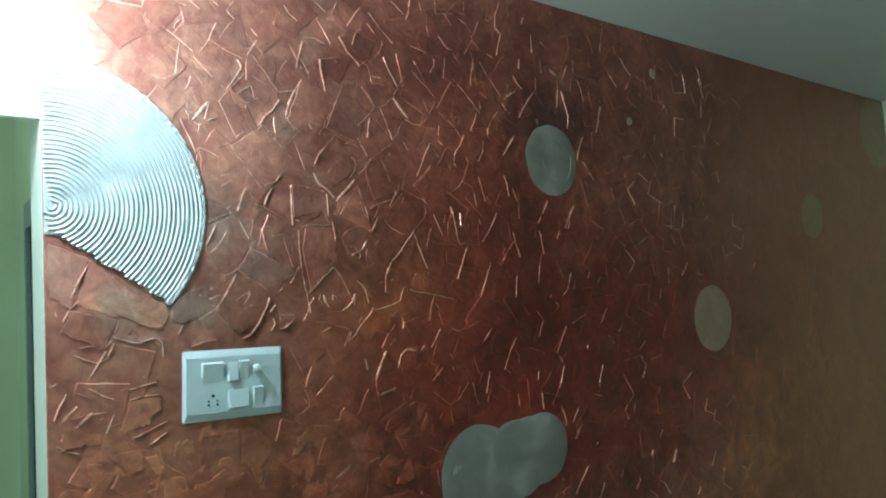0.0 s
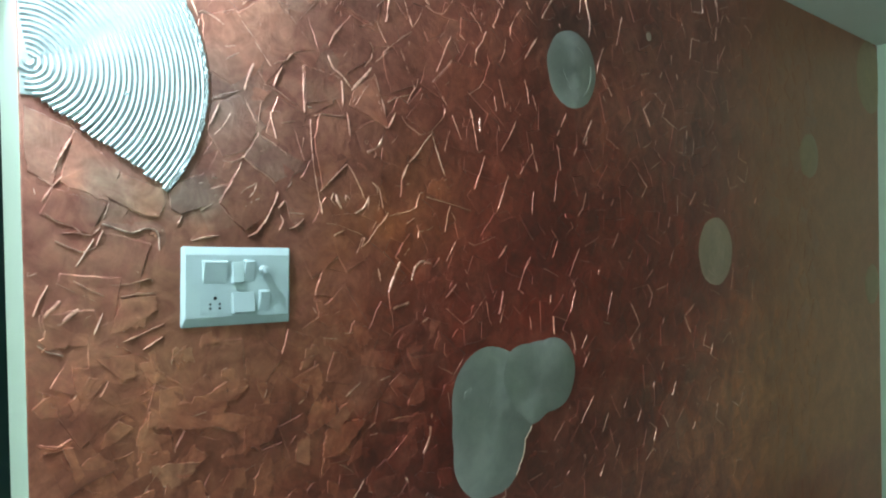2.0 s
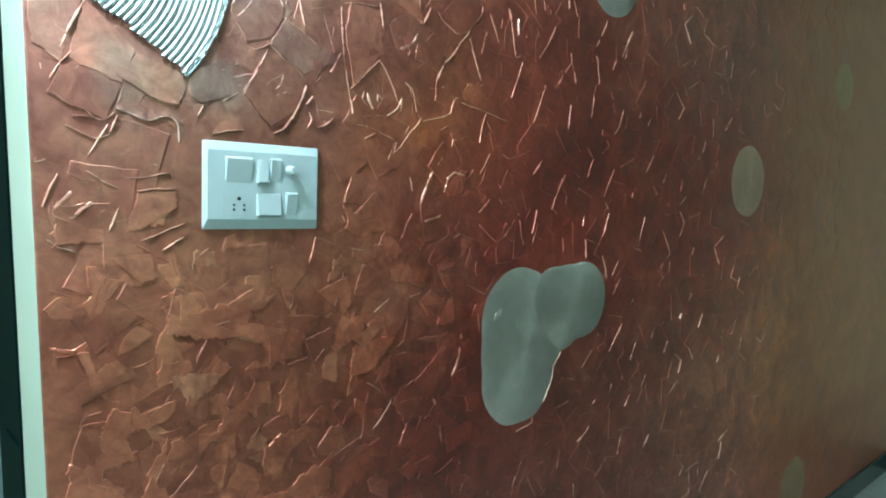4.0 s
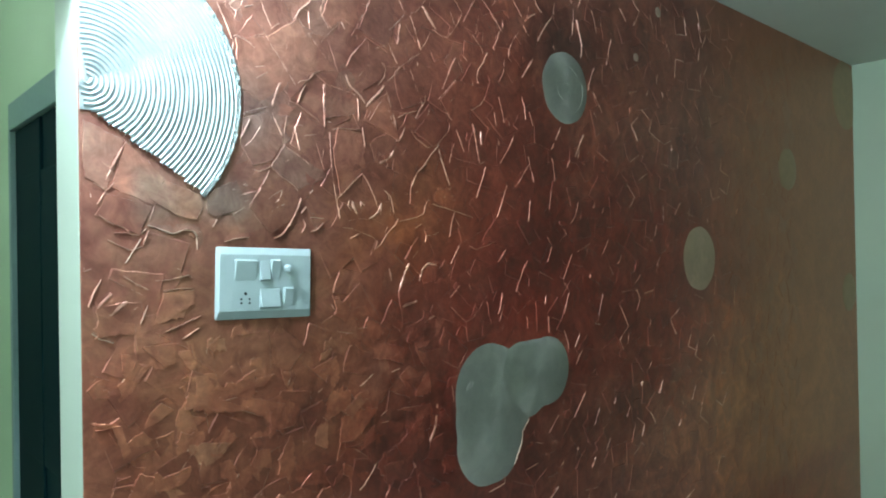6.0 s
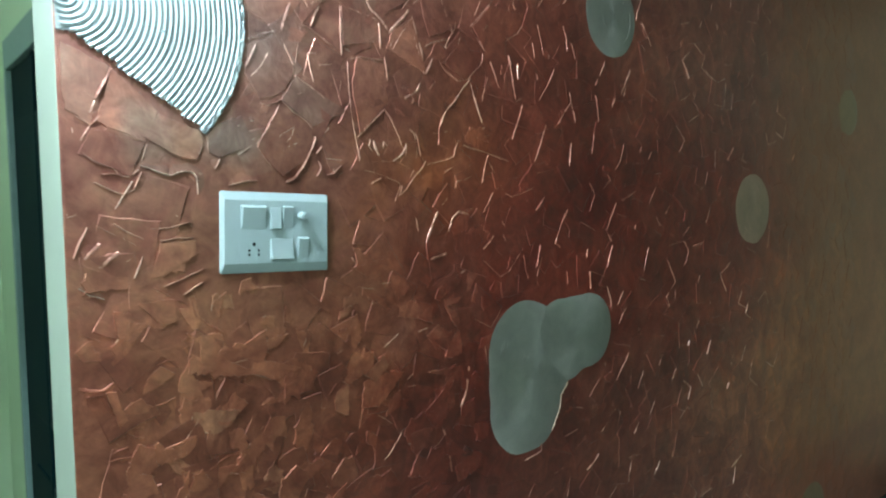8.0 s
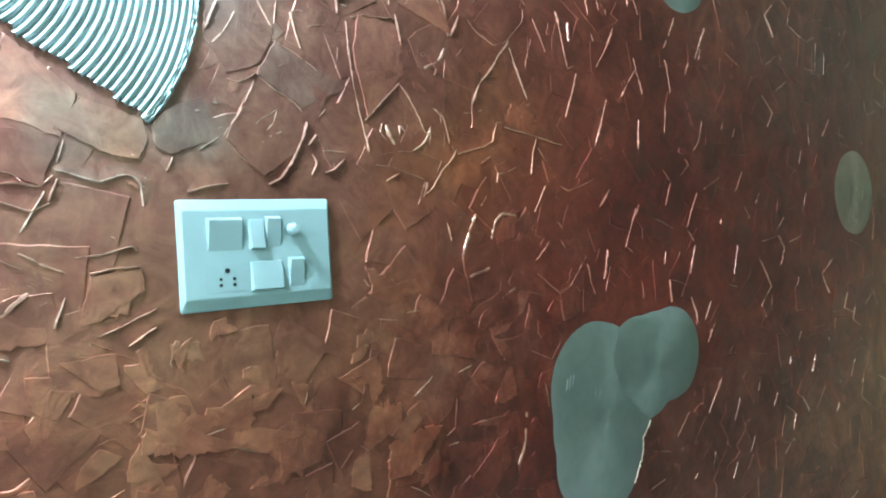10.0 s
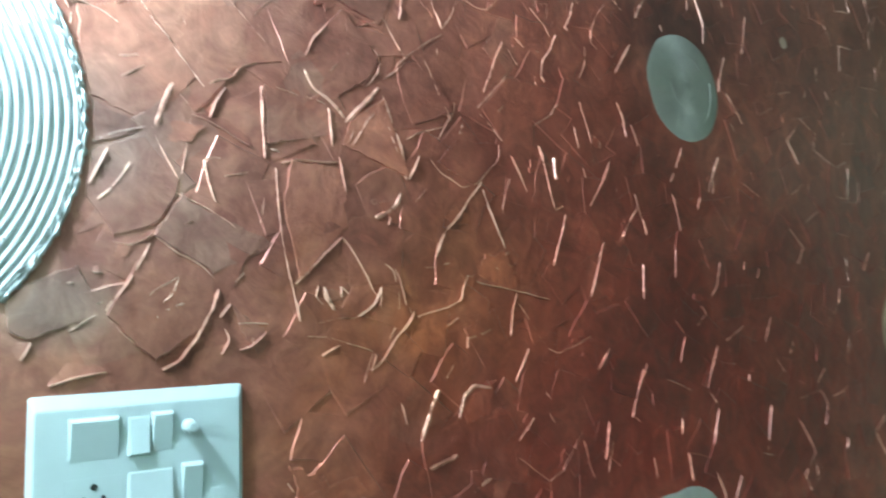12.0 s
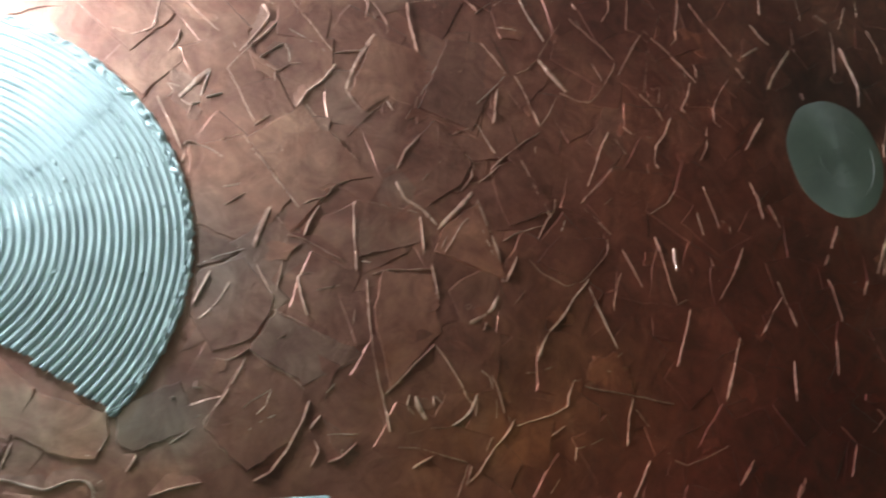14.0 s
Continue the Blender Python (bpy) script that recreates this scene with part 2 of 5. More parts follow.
structure("wall_header", boxes((OPEN_L, END_L, 0.0, 0.02, HEAD, CEIL)), MINT, "pale mint header over the passage opening", "wall")
structure("wall_west_pier", boxes((ROOM_L - T, OPEN_L, 0.0, THICK, 0.0, CEIL)), MINT, "pale mint plastered wall beside the opening", "wall")
structure("wall_west", boxes((ROOM_L - T, ROOM_L, ROOM_B, 0.0, 0.0, CEIL)), MINT, "plain pale mint room wall", "wall")
# unseen closing wall; darker green chosen to cut the bounce light
structure("wall_south", boxes((ROOM_L - T, END_R + T, ROOM_B - T, ROOM_B, 0.0, CEIL)), GREEN, "unseen closing wall, green to cut bounce light", "wall")
structure("wall_east", boxes((END_R, END_R + T, -0.78, 0.0, 0.0, CEIL)), MINT, "pale mint painted end wall", "wall")
# unseen doorway and lobby, added so the copper wall mirrors something dark
structure("wall_east_far", boxes((END_R, END_R + T, ROOM_B, -1.75, 0.0, CEIL)), MINT, "unseen mint end wall past an added doorway", "wall")
structure("wall_east_head", boxes((END_R, END_R + T, -1.75, -0.78, HEAD, CEIL)), MINT, "unseen mint wall over an added doorway", "wall")
structure("wall_lobby", boxes((END_R + 1.2, END_R + 1.3, -2.2, -0.3, 0.0, CEIL), (END_R + T, END_R + 1.2, -2.3, -2.2, 0.0, CEIL),
                              (END_R + T, END_R + 1.2, -0.3, -0.2, 0.0, CEIL)), GREEN, "unseen unlit green wall beyond an added doorway", "wall")
structure("wall_passage_side", boxes((SIDE_X, SIDE_X + T, THICK, 0.20, 0.0, CEIL), (SIDE_X, SIDE_X + T, 0.20, 1.06, 2.025, CEIL),
                                     (SIDE_X, SIDE_X + T, 1.06, DEEP, 0.0, CEIL)), GREEN, "green passage wall with a doorway", "wall")
structure("wall_passage_end", boxes((OPEN_L - 0.5, SIDE_X + T, DEEP, DEEP + T, 0.0, CEIL)), GREEN, "plain green passage end wall", "wall")
structure("wall_passage_west", boxes((OPEN_L - 0.5 - T, OPEN_L - 0.5, THICK, DEEP + T, 0.0, CEIL)), GREEN, "plain green passage wall", "wall")
structure("wall_closet", boxes((SIDE_X + 0.9, SIDE_X + 1.0, THICK, DEEP, 0.0, CEIL)), GREEN, "unlit green wall behind the dark door", "wall")
structure("ceiling", boxes((ROOM_L - T, END_R + 1.4, ROOM_B - T, DEEP + T, CEIL, CEIL + 0.12)), WHITE, "flat white painted ceiling", "ceiling")
FLOOR = structure("floor", boxes((ROOM_L - T, END_R + 1.4, ROOM_B - T, DEEP + T, -0.12, -0.004)), GROUT, "pale tiled floor with grey joints", "floor")

structure("skirting_north", boxes((END_L + 0.01, END_R, -0.012, 0.0, 0.0, 0.10), bevel=0.003), SKIRT, "dark teal stone skirting along the copper wall", "skirting")
structure("skirting_east", boxes((END_R - 0.012, END_R, -0.78, -0.012, 0.0, 0.10), bevel=0.003), SKIRT, "dark teal stone skirting along the end wall", "skirting")

# the dark door of the passage
door = tagged(empty("door_1", (SIDE_X, 0.63, 0.0), "dark teal door in a grey-green frame", "door"), kind="structure")


def in_door(name, size, mat, label="", bevel=0.003):
    x0, x1, y0, y1, z0, z1 = size
    bm = boxes((x0 - SIDE_X, x1 - SIDE_X, y0 - 0.63, y1 - 0.63, z0, z1), bevel=bevel)
    return part(name, bm, mat, door, label)


in_door("frame_head", (SIDE_X - 0.006, SIDE_X + 0.10, 0.20, 1.06, 1.945, 2.025), FRAME, "grey-green painted frame head")
in_door("frame_jamb", (SIDE_X - 0.006, SIDE_X + 0.10, 0.20, 0.26, 0.0, 1.945), FRAME)
in_door("frame_jamb", (SIDE_X - 0.006, SIDE_X + 0.10, 1.04, 1.066, 0.0, 1.945), FRAME)
leaf = in_door("leaf", (SIDE_X + 0.008, SIDE_X + 0.045, 0.262, 1.038, 0.01, 1.943), TEAL, "dark teal door leaf")
for z0, z1 in ((0.18, 0.88), (1.02, 1.80)):
    bm = boxes((0.002, 0.012, -0.26, 0.30, z0, z1), bevel=0.006)
    part("panel", bm, TEAL, leaf)
bm = boxes((0.000, 0.012, 0.09, 0.115, 0.01, 1.94), bevel=0.004)
part("stile", bm, TEAL, leaf, "dark teal strip down the door leaf")

# ---- plaster motifs ----
FAN = (-0.236, 1.881)
FAN_R = 0.287
TIP_A = math.atan2(1.687 - FAN[1], -0.032 - FAN[0])
LOW = ((-0.032, 1.687), (-0.2106, 1.811))
SEAM = radians(24)


def low_edge(x):
    """Height of the fan's straight lower edge."""
    (x0, z0), (x1, z1) = LOW
    return max(z0 + (x - x0) * (z1 - z0) / (x1 - x0), 1.8175) if x < x1 else z0 + (x - x0) * (z1 - z0) / (x1 - x0)


def in_fan(x, z):
    return x > END_L + 0.002 and z > low_edge(x) + 0.003 * noise.noise(Vector((x * 260, 2.0, 5.0))) and math.hypot(x - FAN[0], z - FAN[1]) < FAN_R + 0.004


def tube(bm, points, radii, rise, shape=(-1.0, -0.45, 0.0, 0.45, 1.0)):
    """A low ridge along points of the wall plane; radii: half widths, rise: heights."""
    rings = []
    for i, (x, z) in enumerate(points):
        a, b = points[max(i - 1, 0)], points[min(i + 1, len(points) - 1)]
        d = Vector((b[0] - a[0], b[1] - a[1]))
        d = d.normalized() if d.length > 1e-9 else Vector((1, 0))
        n = Vector((-d.y, d.x))
        ring = []
        for s in shape:
            h = rise[i] * max(0.0, 1 - s * s) ** 0.8
            ring.append(bm.verts.new((x + n.x * s * radii[i], -h + (0.0006 if abs(s) == 1 else 0.0), z + n.y * s * radii[i])))
        rings.append(ring)
    for r0, r1 in zip(rings, rings[1:]):
        for k in range(len(shape) - 1):
            bm.faces.new((r0[k], r0[k + 1], r1[k + 1], r1[k]))
    return bm


def fan_motif():
    fan = empty("fan_motif", (FAN[0], 0, FAN[1]), "silver combed-plaster quarter fan on the copper wall", "wall motif")
    shift = Vector((FAN[0], 0, FAN[1]))
    bm = bmesh.new()
    rim = []
    n = 40
    start, stop = TIP_A, radians(88)
    for i in range(n + 1):
        a = start + (stop - start) * i / n
        rim.append((FAN[0] + FAN_R * math.cos(a), FAN[1] + FAN_R * math.sin(a)))
    rim[0] = (rim[0][0], rim[0][1] + 0.011)
    rim += [(END_L + 0.003, FAN[1] + FAN_R - 0.004), (END_L + 0.003, 1.8275), (LOW[1][0] - 0.004, 1.8275), (LOW[1][0], LOW[1][1] + 0.011)]
    back = [bm.verts.new((x - shift.x, 0.0006, z - shift.z)) for x, z in rim]
    front = [bm.verts.new((x - shift.x, -0.0028, z - shift.z)) for x, z in rim]
    bm.faces.new(front)
    for i in range(len(rim)):
        j = (i + 1) % len(rim)
        bm.faces.new((front[i], front[j], back[j], back[i]))
    bmesh.ops.triangulate(bm, faces=[f for f in bm.faces if len(f.verts) > 4])
    part("backing", bm, SILVER, fan)
    pitch, rng = 0.0092, random.Random(4)
    count = int(FAN_R / pitch)
    for k in range(1, count + 1):
        for sweep in (0, 1):
            r = k * pitch + (0.0 if sweep == 0 else 0.0035) - 0.002
            lo, hi = (radians(-178), SEAM + 0.05) if sweep == 0 else (SEAM - 0.03, radians(100))
            steps = max(16, int(r * 420))
            run, runs = [], []
            for i in range(steps + 1):
                a = lo + (hi - lo) * i / steps
                wob = 0.0011 * noise.noise(Vector((r * 60, a * 4, 3.1)))
                x, z = FAN[0] + (r + wob) * math.cos(a), FAN[1] + (r + wob) * math.sin(a)
                if in_fan(x, z):
                    run.append((x - shift.x, z - shift.z, a))
                elif run:
                    runs.append(run)
                    run = []
            if run:
                runs.append(run)
            for run in runs:
                if len(run) < 3:
                    continue
                bm = bmesh.new()
                near = [min(1.0, abs(a - SEAM) / 0.12) * (0.35 if r > 0.10 and abs(a - SEAM - 0.06) < 0.28 * r / FAN_R else 1.0) for _, _, a in run]
                rise = [0.0035 + 0.0042 * (0.25 + 0.75 * q) * (0.75 + 0.5 * noise.noise(Vector((x * 30, z * 30, k)))) for q, (x, z, a) in zip(near, run)]
                wide = [0.0047 + 0.0004 * rng.uniform(-1, 1)] * len(run)
                tube(bm, [(x, z) for x, z, _ in run], wide, rise)
                part("comb_ridge", bm, SILVER, fan, smooth=True)
    # rough plaster pushed off at the arc
    for lane in range(3):
        bm = bmesh.new()
        n = 150
        pts, wide, high = [], [], []
        for i in range(n):
            a = TIP_A + (radians(80) - TIP_A) * i / (n - 1)
            r = FAN_R - 0.004 + 0.004 * lane + 0.004 * noise.noise(Vector((a * 30, lane, 7)))
            pts.append((r * math.cos(a), r * math.sin(a)))
            wide.append(max(0.0012, 0.0032 + 0.004 * noise.noise(Vector((i * 0.45, lane * 9, 0)))))
            high.append(max(0.0015, 0.0062 + 0.008 * noise.noise(Vector((i * 0.5, 5 + lane * 7, 0)))))
        tube(bm, pts, wide, high)
        part("rim_ridge", bm, SILVER, fan, "rough raised plaster rim", smooth=True)
    for _ in range(60):
        r, a = FAN_R * math.sqrt(rng.uniform(0.02, 1.0)), rng.uniform(TIP_A + 0.05, radians(80))
        x, z = r * math.cos(a), r * math.sin(a)
        if in_fan(x + shift.x, z + shift.z):
            bm = bmesh.new()
            bmesh.ops.create_icosphere(bm, subdivisions=1, radius=rng.uniform(0.0010, 0.0022))
            bmesh.ops.scale(bm, vec=(rng.uniform(0.8, 2.2), 0.7, 1.0), verts=bm.verts)
            bmesh.ops.rotate(bm, verts=bm.verts, matrix=Matrix.Rotation(rng.uniform(0, 3.1), 3, "Y"))
            bmesh.ops.translate(bm, vec=(x, -0.006, z), verts=bm.verts)
            part("plaster_crumb", bm, SILVER, fan, smooth=True)
    return fan


fan_motif()


def reach(circles, a):
    """How far the joined circles reach from the origin in the direction a."""
    c, s, far = math.cos(a), math.sin(a), 0.0
    for x, z, rad in circles:
        b = x * c + z * s
        d = rad * rad - (x * x + z * z - b * b)
        if d > 0:
            far = max(far, b + math.sqrt(d))
    return far


def dab_mesh(circles, rise=0.004, cut=None, seed=0, sink=None):
    """A thin domed dab of plaster, combed round its middle."""
    bm = bmesh.new()
    n, rings = 64, 30
    edges = [reach(circles, math.tau * i / n) for i in range(n)]
    edges = [(edges[i - 1] + 2 * edges[i] + edges[(i + 1) % n]) / 4 * (1 + 0.025 * noise.noise(Vector((math.cos(math.tau * i / n) * 2, math.sin(math.tau * i / n) * 2, seed)))) for i in range(n)]
    grid = []
    for j in range(rings + 1):
        q = j / rings
        row = []
        for i in range(n):
            a = math.tau * i / n
            x, z = edges[i] * q * math.cos(a), edges[i] * q * math.sin(a)
            if cut is not None:
                x = min(x, cut)
            groove = 0.0004 * (j % 2) * (1 + noise.noise(Vector((x * 20, z * 20, seed))))
            h = 0.0008 if j == rings else 0.0006 - rise * (1 - q ** 7) - groove
            if sink is not None:      # the sweep runs out into the plaster below it
                h = min(0.0008, h + sink[2] * max(0.0, -0.080 - x * sink[0] - z * sink[1]))
            row.append(bm.verts.new((x, h, z)))
            if j == 0:
                break
        grid.append(row)
    for i in range(n):
        bm.faces.new((grid[0][0], grid[1][i], grid[1][(i + 1) % n]))
        for j in range(1, rings):
            bm.faces.new((grid[j][i], grid[j + 1][i], grid[j + 1][(i + 1) % n], grid[j][(i + 1) % n]))
    if cut is not None:
        bmesh.ops.remove_doubles(bm, verts=bm.verts, dist=0.0002)
    return bm


def dab(x, z, r, label, seed, mat, cut=None, swirls=0):
    thing = empty("round_motif", (x, 0, z), label, "wall motif", "round motifs on the copper wall")
    part("disc", dab_mesh([(0, 0, r)], cut=cut, seed=seed), mat, thing, smooth=True)
    rng = random.Random(seed)
    for k in range(swirls):      # low ridges that the brush left round the middle
        rad, first = r * (0.14 + 0.72 * k / swirls), rng.uniform(0, math.tau)
        turn = rng.uniform(0.8, 1.9)
        arc = [(rad * math.cos(first + turn * q / 14), rad * math.sin(first + turn * q / 14)) for q in range(15)]
        bm = bmesh.new()
        tube(bm, arc, [0.0006 + 0.0010 * math.sin(math.pi * q / 14) for q in range(15)], [0.0040 + 0.0005 * math.sin(math.pi * q / 14) for q in range(15)])
        part("swirl_ridge", bm, mat, thing, smooth=True)
    return thing


dab(1.142, 2.067, 0.113, "round swirled silver plaster dab", 1, PEWTER, swirls=6)
dab(1.966, 1.524, 0.126, "round silver plaster dab on the copper wall", 2, DULL, swirls=5)
dab(2.818, 1.928, 0.105, "faint round plaster dab on smooth paint", 3, FAINT)
dab(3.610, 2.385, 0.19, "large pale dab cut off by the corner", 4, FAINT, cut=0.115)
dab(2.490, 0.262, 0.125, "round silver plaster dab low on the wall", 5, FAINT)
dab(3.614, 1.312, 0.105, "faint pale dab beside the corner", 6, FAINT, cut=0.112)
for x, z, r in ((1.693, 2.423, 0.020), (1.540, 2.232, 0.018)):
    thing = part("plaster_speck", dab_mesh([(0, 0, r)], 0.003, seed=x), SPECK, smooth=True)
    thing.location = (x, 0, z)
    tagged(thing, "small pale plaster speck on the wall", "wall motif", "specks")

paisley = empty("paisley_motif", (0.775, 0, 1.10), "silver paisley shape of two overlapping plaster sweeps", "wall motif")
BODY = [(0.010, 0.080, 0.135), (0.0, -0.055, 0.124), (0.025, -0.080, 0.100), (0.055, -0.060, 0.085), (0.085, 0.030, 0.100), (0.0, 0.015, 0.126)]
part("body", dab_mesh(BODY, 0.0045, seed=8), PEWTER, paisley, smooth=True)
bm = bmesh.new()
torn = []
for i in range(40):
    a = radians(-8 - 46 * i / 39)
    rad = reach(BODY, a) - 0.003 + 0.004 * noise.noise(Vector((i * 0.5, 2.0, 0.0)))
    torn.append((rad * math.cos(a), rad * math.sin(a)))
tube(bm, torn, [max(0.001, 0.0026 + 0.003 * noise.noise(Vector((i * 0.6, 8.0, 1.0)))) for i in range(40)],
     [max(0.0008, 0.0030 + 0.004 * noise.noise(Vector((i * 0.6, 4.0, 6.0)))) for i in range(40)])
part("torn_edge", bm, DULL, paisley, "ragged raised plaster edge", smooth=True)
lobe = part("lobe", dab_mesh([(0.040, 0.005, 0.104), (-0.020, 0.0, 0.106), (-0.072, -0.014, 0.117)], 0.0072, seed=9, sink=(0.62, 0.78, 0.055)), PEWTER, paisley, smooth=True)
lobe.location = (0.215, 0, 0.100)

for k, (mx, mz, mm) in enumerate(((-0.082, 0.102, 20), (-0.074, 0.106, 24), (-0.064, 0.108, 18), (-0.004, 0.072, 22), (0.008, 0.066, 16))):
    bm = bmesh.new()
    run = [(mx + 0.3 * q * mm / 1000, mz + q * mm / 1000) for q in (-0.5, -0.2, 0.1, 0.5)]
    tube(bm, run, (0.0005, 0.0009, 0.0008, 0.0005), (0.0045, 0.0049, 0.0049, 0.0045))
    part("comb_mark", bm, PEWTER, paisley, smooth=True)

# ---- switch plate ----
PW, PH = 0.22, 0.148
plate = empty("switch_plate", (0.107, 0, 1.5045), "white plastic switch and socket plate", "switch plate")
plate.rotation_euler = (0, radians(1.9), 0)


def at_uv(u, v):
    return (u - 0.5) * PW, (0.5 - v) * PH


def plate_body():
    """A cover with rounded corners; its upper and lower flanks slope up to the flat face."""
    bm = bmesh.new()
    loops = []
    for step in ((0.0, 0.0, 0.0, 0.0008), (0.0, 0.0, 0.0, -0.0012), (0.002, 0.004, 0.004, -0.0019), (0.005, 0.009, 0.009, -0.0024),
                 (0.024, 0.092, 0.104, -0.0084), (0.027, 0.100, 0.114, -0.0088), (0.030, 0.108, 0.122, -0.0090)):
        loops.append(step)
    rings = []
    for du, top, low, y in loops:
        ring = []
        x0, z0 = at_uv(du, top)
        x1, z1 = at_uv(1 - du, 1 - low)
        rad = 0.004 - 0.002 * du / 0.030
        for cx, cz, a0 in ((x1 - rad, z0 - rad, 0), (x0 + rad, z0 - rad, 90), (x0 + rad, z1 + rad, 180), (x1 - rad, z1 + rad, 270)):
            for q in range(5):
                a = radians(a0 + 22.5 * q)
                ring.append(bm.verts.new((cx + rad * math.cos(a), y, cz + rad * math.sin(a))))
        rings.append(ring)
    for a, b in zip(rings, rings[1:]):
        for i in range(len(a)):
            j = (i + 1) % len(a)
            bm.faces.new((a[i], a[j], b[j], b[i]))
    bm.faces.new(rings[-1])
    return bm


part("cover", plate_body(), PLASTIC, plate)
FACE = -0.0090


def rocker(u0, u1, v0, v1, tip_top, tip_low):
    """A rocker standing proud by tip_top at its upper edge and tip_low at its lower, with broad chamfers round its face."""
    x0, z0 = at_uv(u0, v0)
    x1, z1 = at_uv(u1, v1)
    bm = bmesh.new()
    left, up, low = 0.0010 + 0.30 * max(tip_top, tip_low), 0.0008 + 0.45 * tip_top, 0.0008 + 0.25 * tip_low
    f = [bm.verts.new(c) for c in ((x0 + left, FACE - tip_top, z0 - up), (x1 - 0.001, FACE - tip_top, z0 - up), (x1 - 0.001, FACE - tip_low, z1 + low), (x0 + left, FACE - tip_low, z1 + low))]
    b = [bm.verts.new(c) for c in ((x0, FACE - 0.0002, z0), (x1, FACE - 0.0002, z0), (x1, FACE - 0.0002, z1), (x0, FACE - 0.0002, z1))]
    d = [bm.verts.new((v.co.x, FACE + 0.001, v.co.z)) for v in b]
    bm.faces.new(f)
    for p, q in ((f, b), (b, d)):
        for i in range(4):
            j = (i + 1) % 4
            bm.faces.new((p[i], p[j], q[j], q[i]))
    bmesh.ops.bevel(bm, geom=list(bm.edges), offset=0.0005, segments=2, affect="EDGES")
    return part("rocker", bm, PLASTIC, plate, smooth=False)


rocker(0.162, 0.385, 0.165, 0.465, 0.0064, 0.0003)
rocker(0.423, 0.528, 0.185, 0.465, 0.0012, 0.0060)
rocker(0.530, 0.636, 0.160, 0.450, 0.0064, 0.0003)
rocker(0.425, 0.640, 0.575, 0.850, 0.0012, 0.0060)
rocker(0.675, 0.785, 0.555, 0.835, 0.0064, 0.0003)
bm = bmesh.new()
bmesh.ops.create_cone(bm, segments=24, radius1=0.0085, radius2=0.0070, depth=0.020, cap_ends=True)
bmesh.ops.bevel(bm, geom=[e for e in bm.edges if e.is_manifold and e.calc_face_angle(0) > 0.8], offset=0.002, segments=3, affect="EDGES")
bmesh.ops.rotate(bm, verts=bm.verts, matrix=Matrix.Rotation(radians(90), 3, "X"))
ku, kv = at_uv(0.712, 0.290)
bmesh.ops.translate(bm, verts=bm.verts, vec=(ku, FACE - 0.0098, kv))
part("knob", bm, PLASTIC, plate, "round white knob", smooth=False)
sx, sz = at_uv(0.279, 0.716)
socket = part("socket", boxes((sx - 0.0275, sx + 0.0275, FACE - 0.0003, FACE + 0.001, sz - 0.0180, sz + 0.0200), bevel=0.0002), PLASTIC, plate)
for hx, hz, r in ((0, 0.0105, 0.0034), (-0.0092, -0.0005, 0.0021), (0.0092, -0.0005, 0.0021), (-0.0092, -0.0085, 0.0023), (0.0092, -0.0085, 0.0023)):
    bm = bmesh.new()
    bmesh.ops.create_cone(bm, segments=14, radius1=r, radius2=r, depth=0.0012, cap_ends=True)
    bmesh.ops.rotate(bm, verts=bm.verts, matrix=Matrix.Rotation(radians(90), 3, "X"))
    bmesh.ops.translate(bm, verts=bm.verts, vec=(sx + hx, FACE - 0.0005, sz + hz))
    part("pin_hole", bm, DARK, socket, "dark pin hole")
fx, fz = at_uv(0.865, 0.815)
part("fuse_cap", boxes((fx - 0.008, fx + 0.008, FACE - 0.0004, FACE + 0.001, fz - 0.006, fz + 0.006), bevel=0.0002), PLASTIC, plate)

# ---- wall lamp over the opening ----
lamp = empty("wall_lamp", (LAMP[0], 0, LAMP[2]), "lit frosted bulb in a white wall holder", "lamp")
bm = bmesh.new()
bmesh.ops.create_cone(bm, segments=28, radius1=0.038, radius2=0.030, depth=0.022, cap_ends=True)
bmesh.ops.rotate(bm, verts=bm.verts, matrix=Matrix.Rotation(radians(90), 3, "X"))
bmesh.ops.translate(bm, verts=bm.verts, vec=(0, -0.011, 0))
part("base", bm, PLASTIC, lamp)
bm = bmesh.new()
bmesh.ops.create_cone(bm, segments=24, radius1=0.018, radius2=0.020, depth=0.085, cap_ends=True)
bmesh.ops.rotate(bm, verts=bm.verts, matrix=Matrix.Rotation(radians(90), 3, "X"))
bmesh.ops.translate(bm, verts=bm.verts, vec=(0, -0.064, 0))
part("holder", bm, PLASTIC, lamp)
bm = bmesh.new()
bmesh.ops.create_uvsphere(bm, u_segments=24, v_segments=14, radius=0.028)
bmesh.ops.translate(bm, verts=bm.verts, vec=(0, LAMP[1], 0))
part("bulb", bm, BULB, lamp, "glowing frosted bulb", smooth=True)

# ---- unseen pendant bulb, added to light the passage ----
pendant = empty("passage_fill_lamp", (-0.95, 0.66, CEIL), "unseen bare bulb on a cord, added to light the passage", "lamp")
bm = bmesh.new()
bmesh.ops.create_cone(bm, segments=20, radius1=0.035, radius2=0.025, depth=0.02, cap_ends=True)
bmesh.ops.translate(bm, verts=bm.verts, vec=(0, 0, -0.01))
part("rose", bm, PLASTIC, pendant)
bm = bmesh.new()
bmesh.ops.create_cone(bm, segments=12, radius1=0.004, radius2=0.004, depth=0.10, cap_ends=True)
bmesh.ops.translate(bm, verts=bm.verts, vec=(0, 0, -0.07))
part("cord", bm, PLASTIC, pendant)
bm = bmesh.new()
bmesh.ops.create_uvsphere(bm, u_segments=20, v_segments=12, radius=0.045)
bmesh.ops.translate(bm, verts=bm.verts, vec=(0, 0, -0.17))
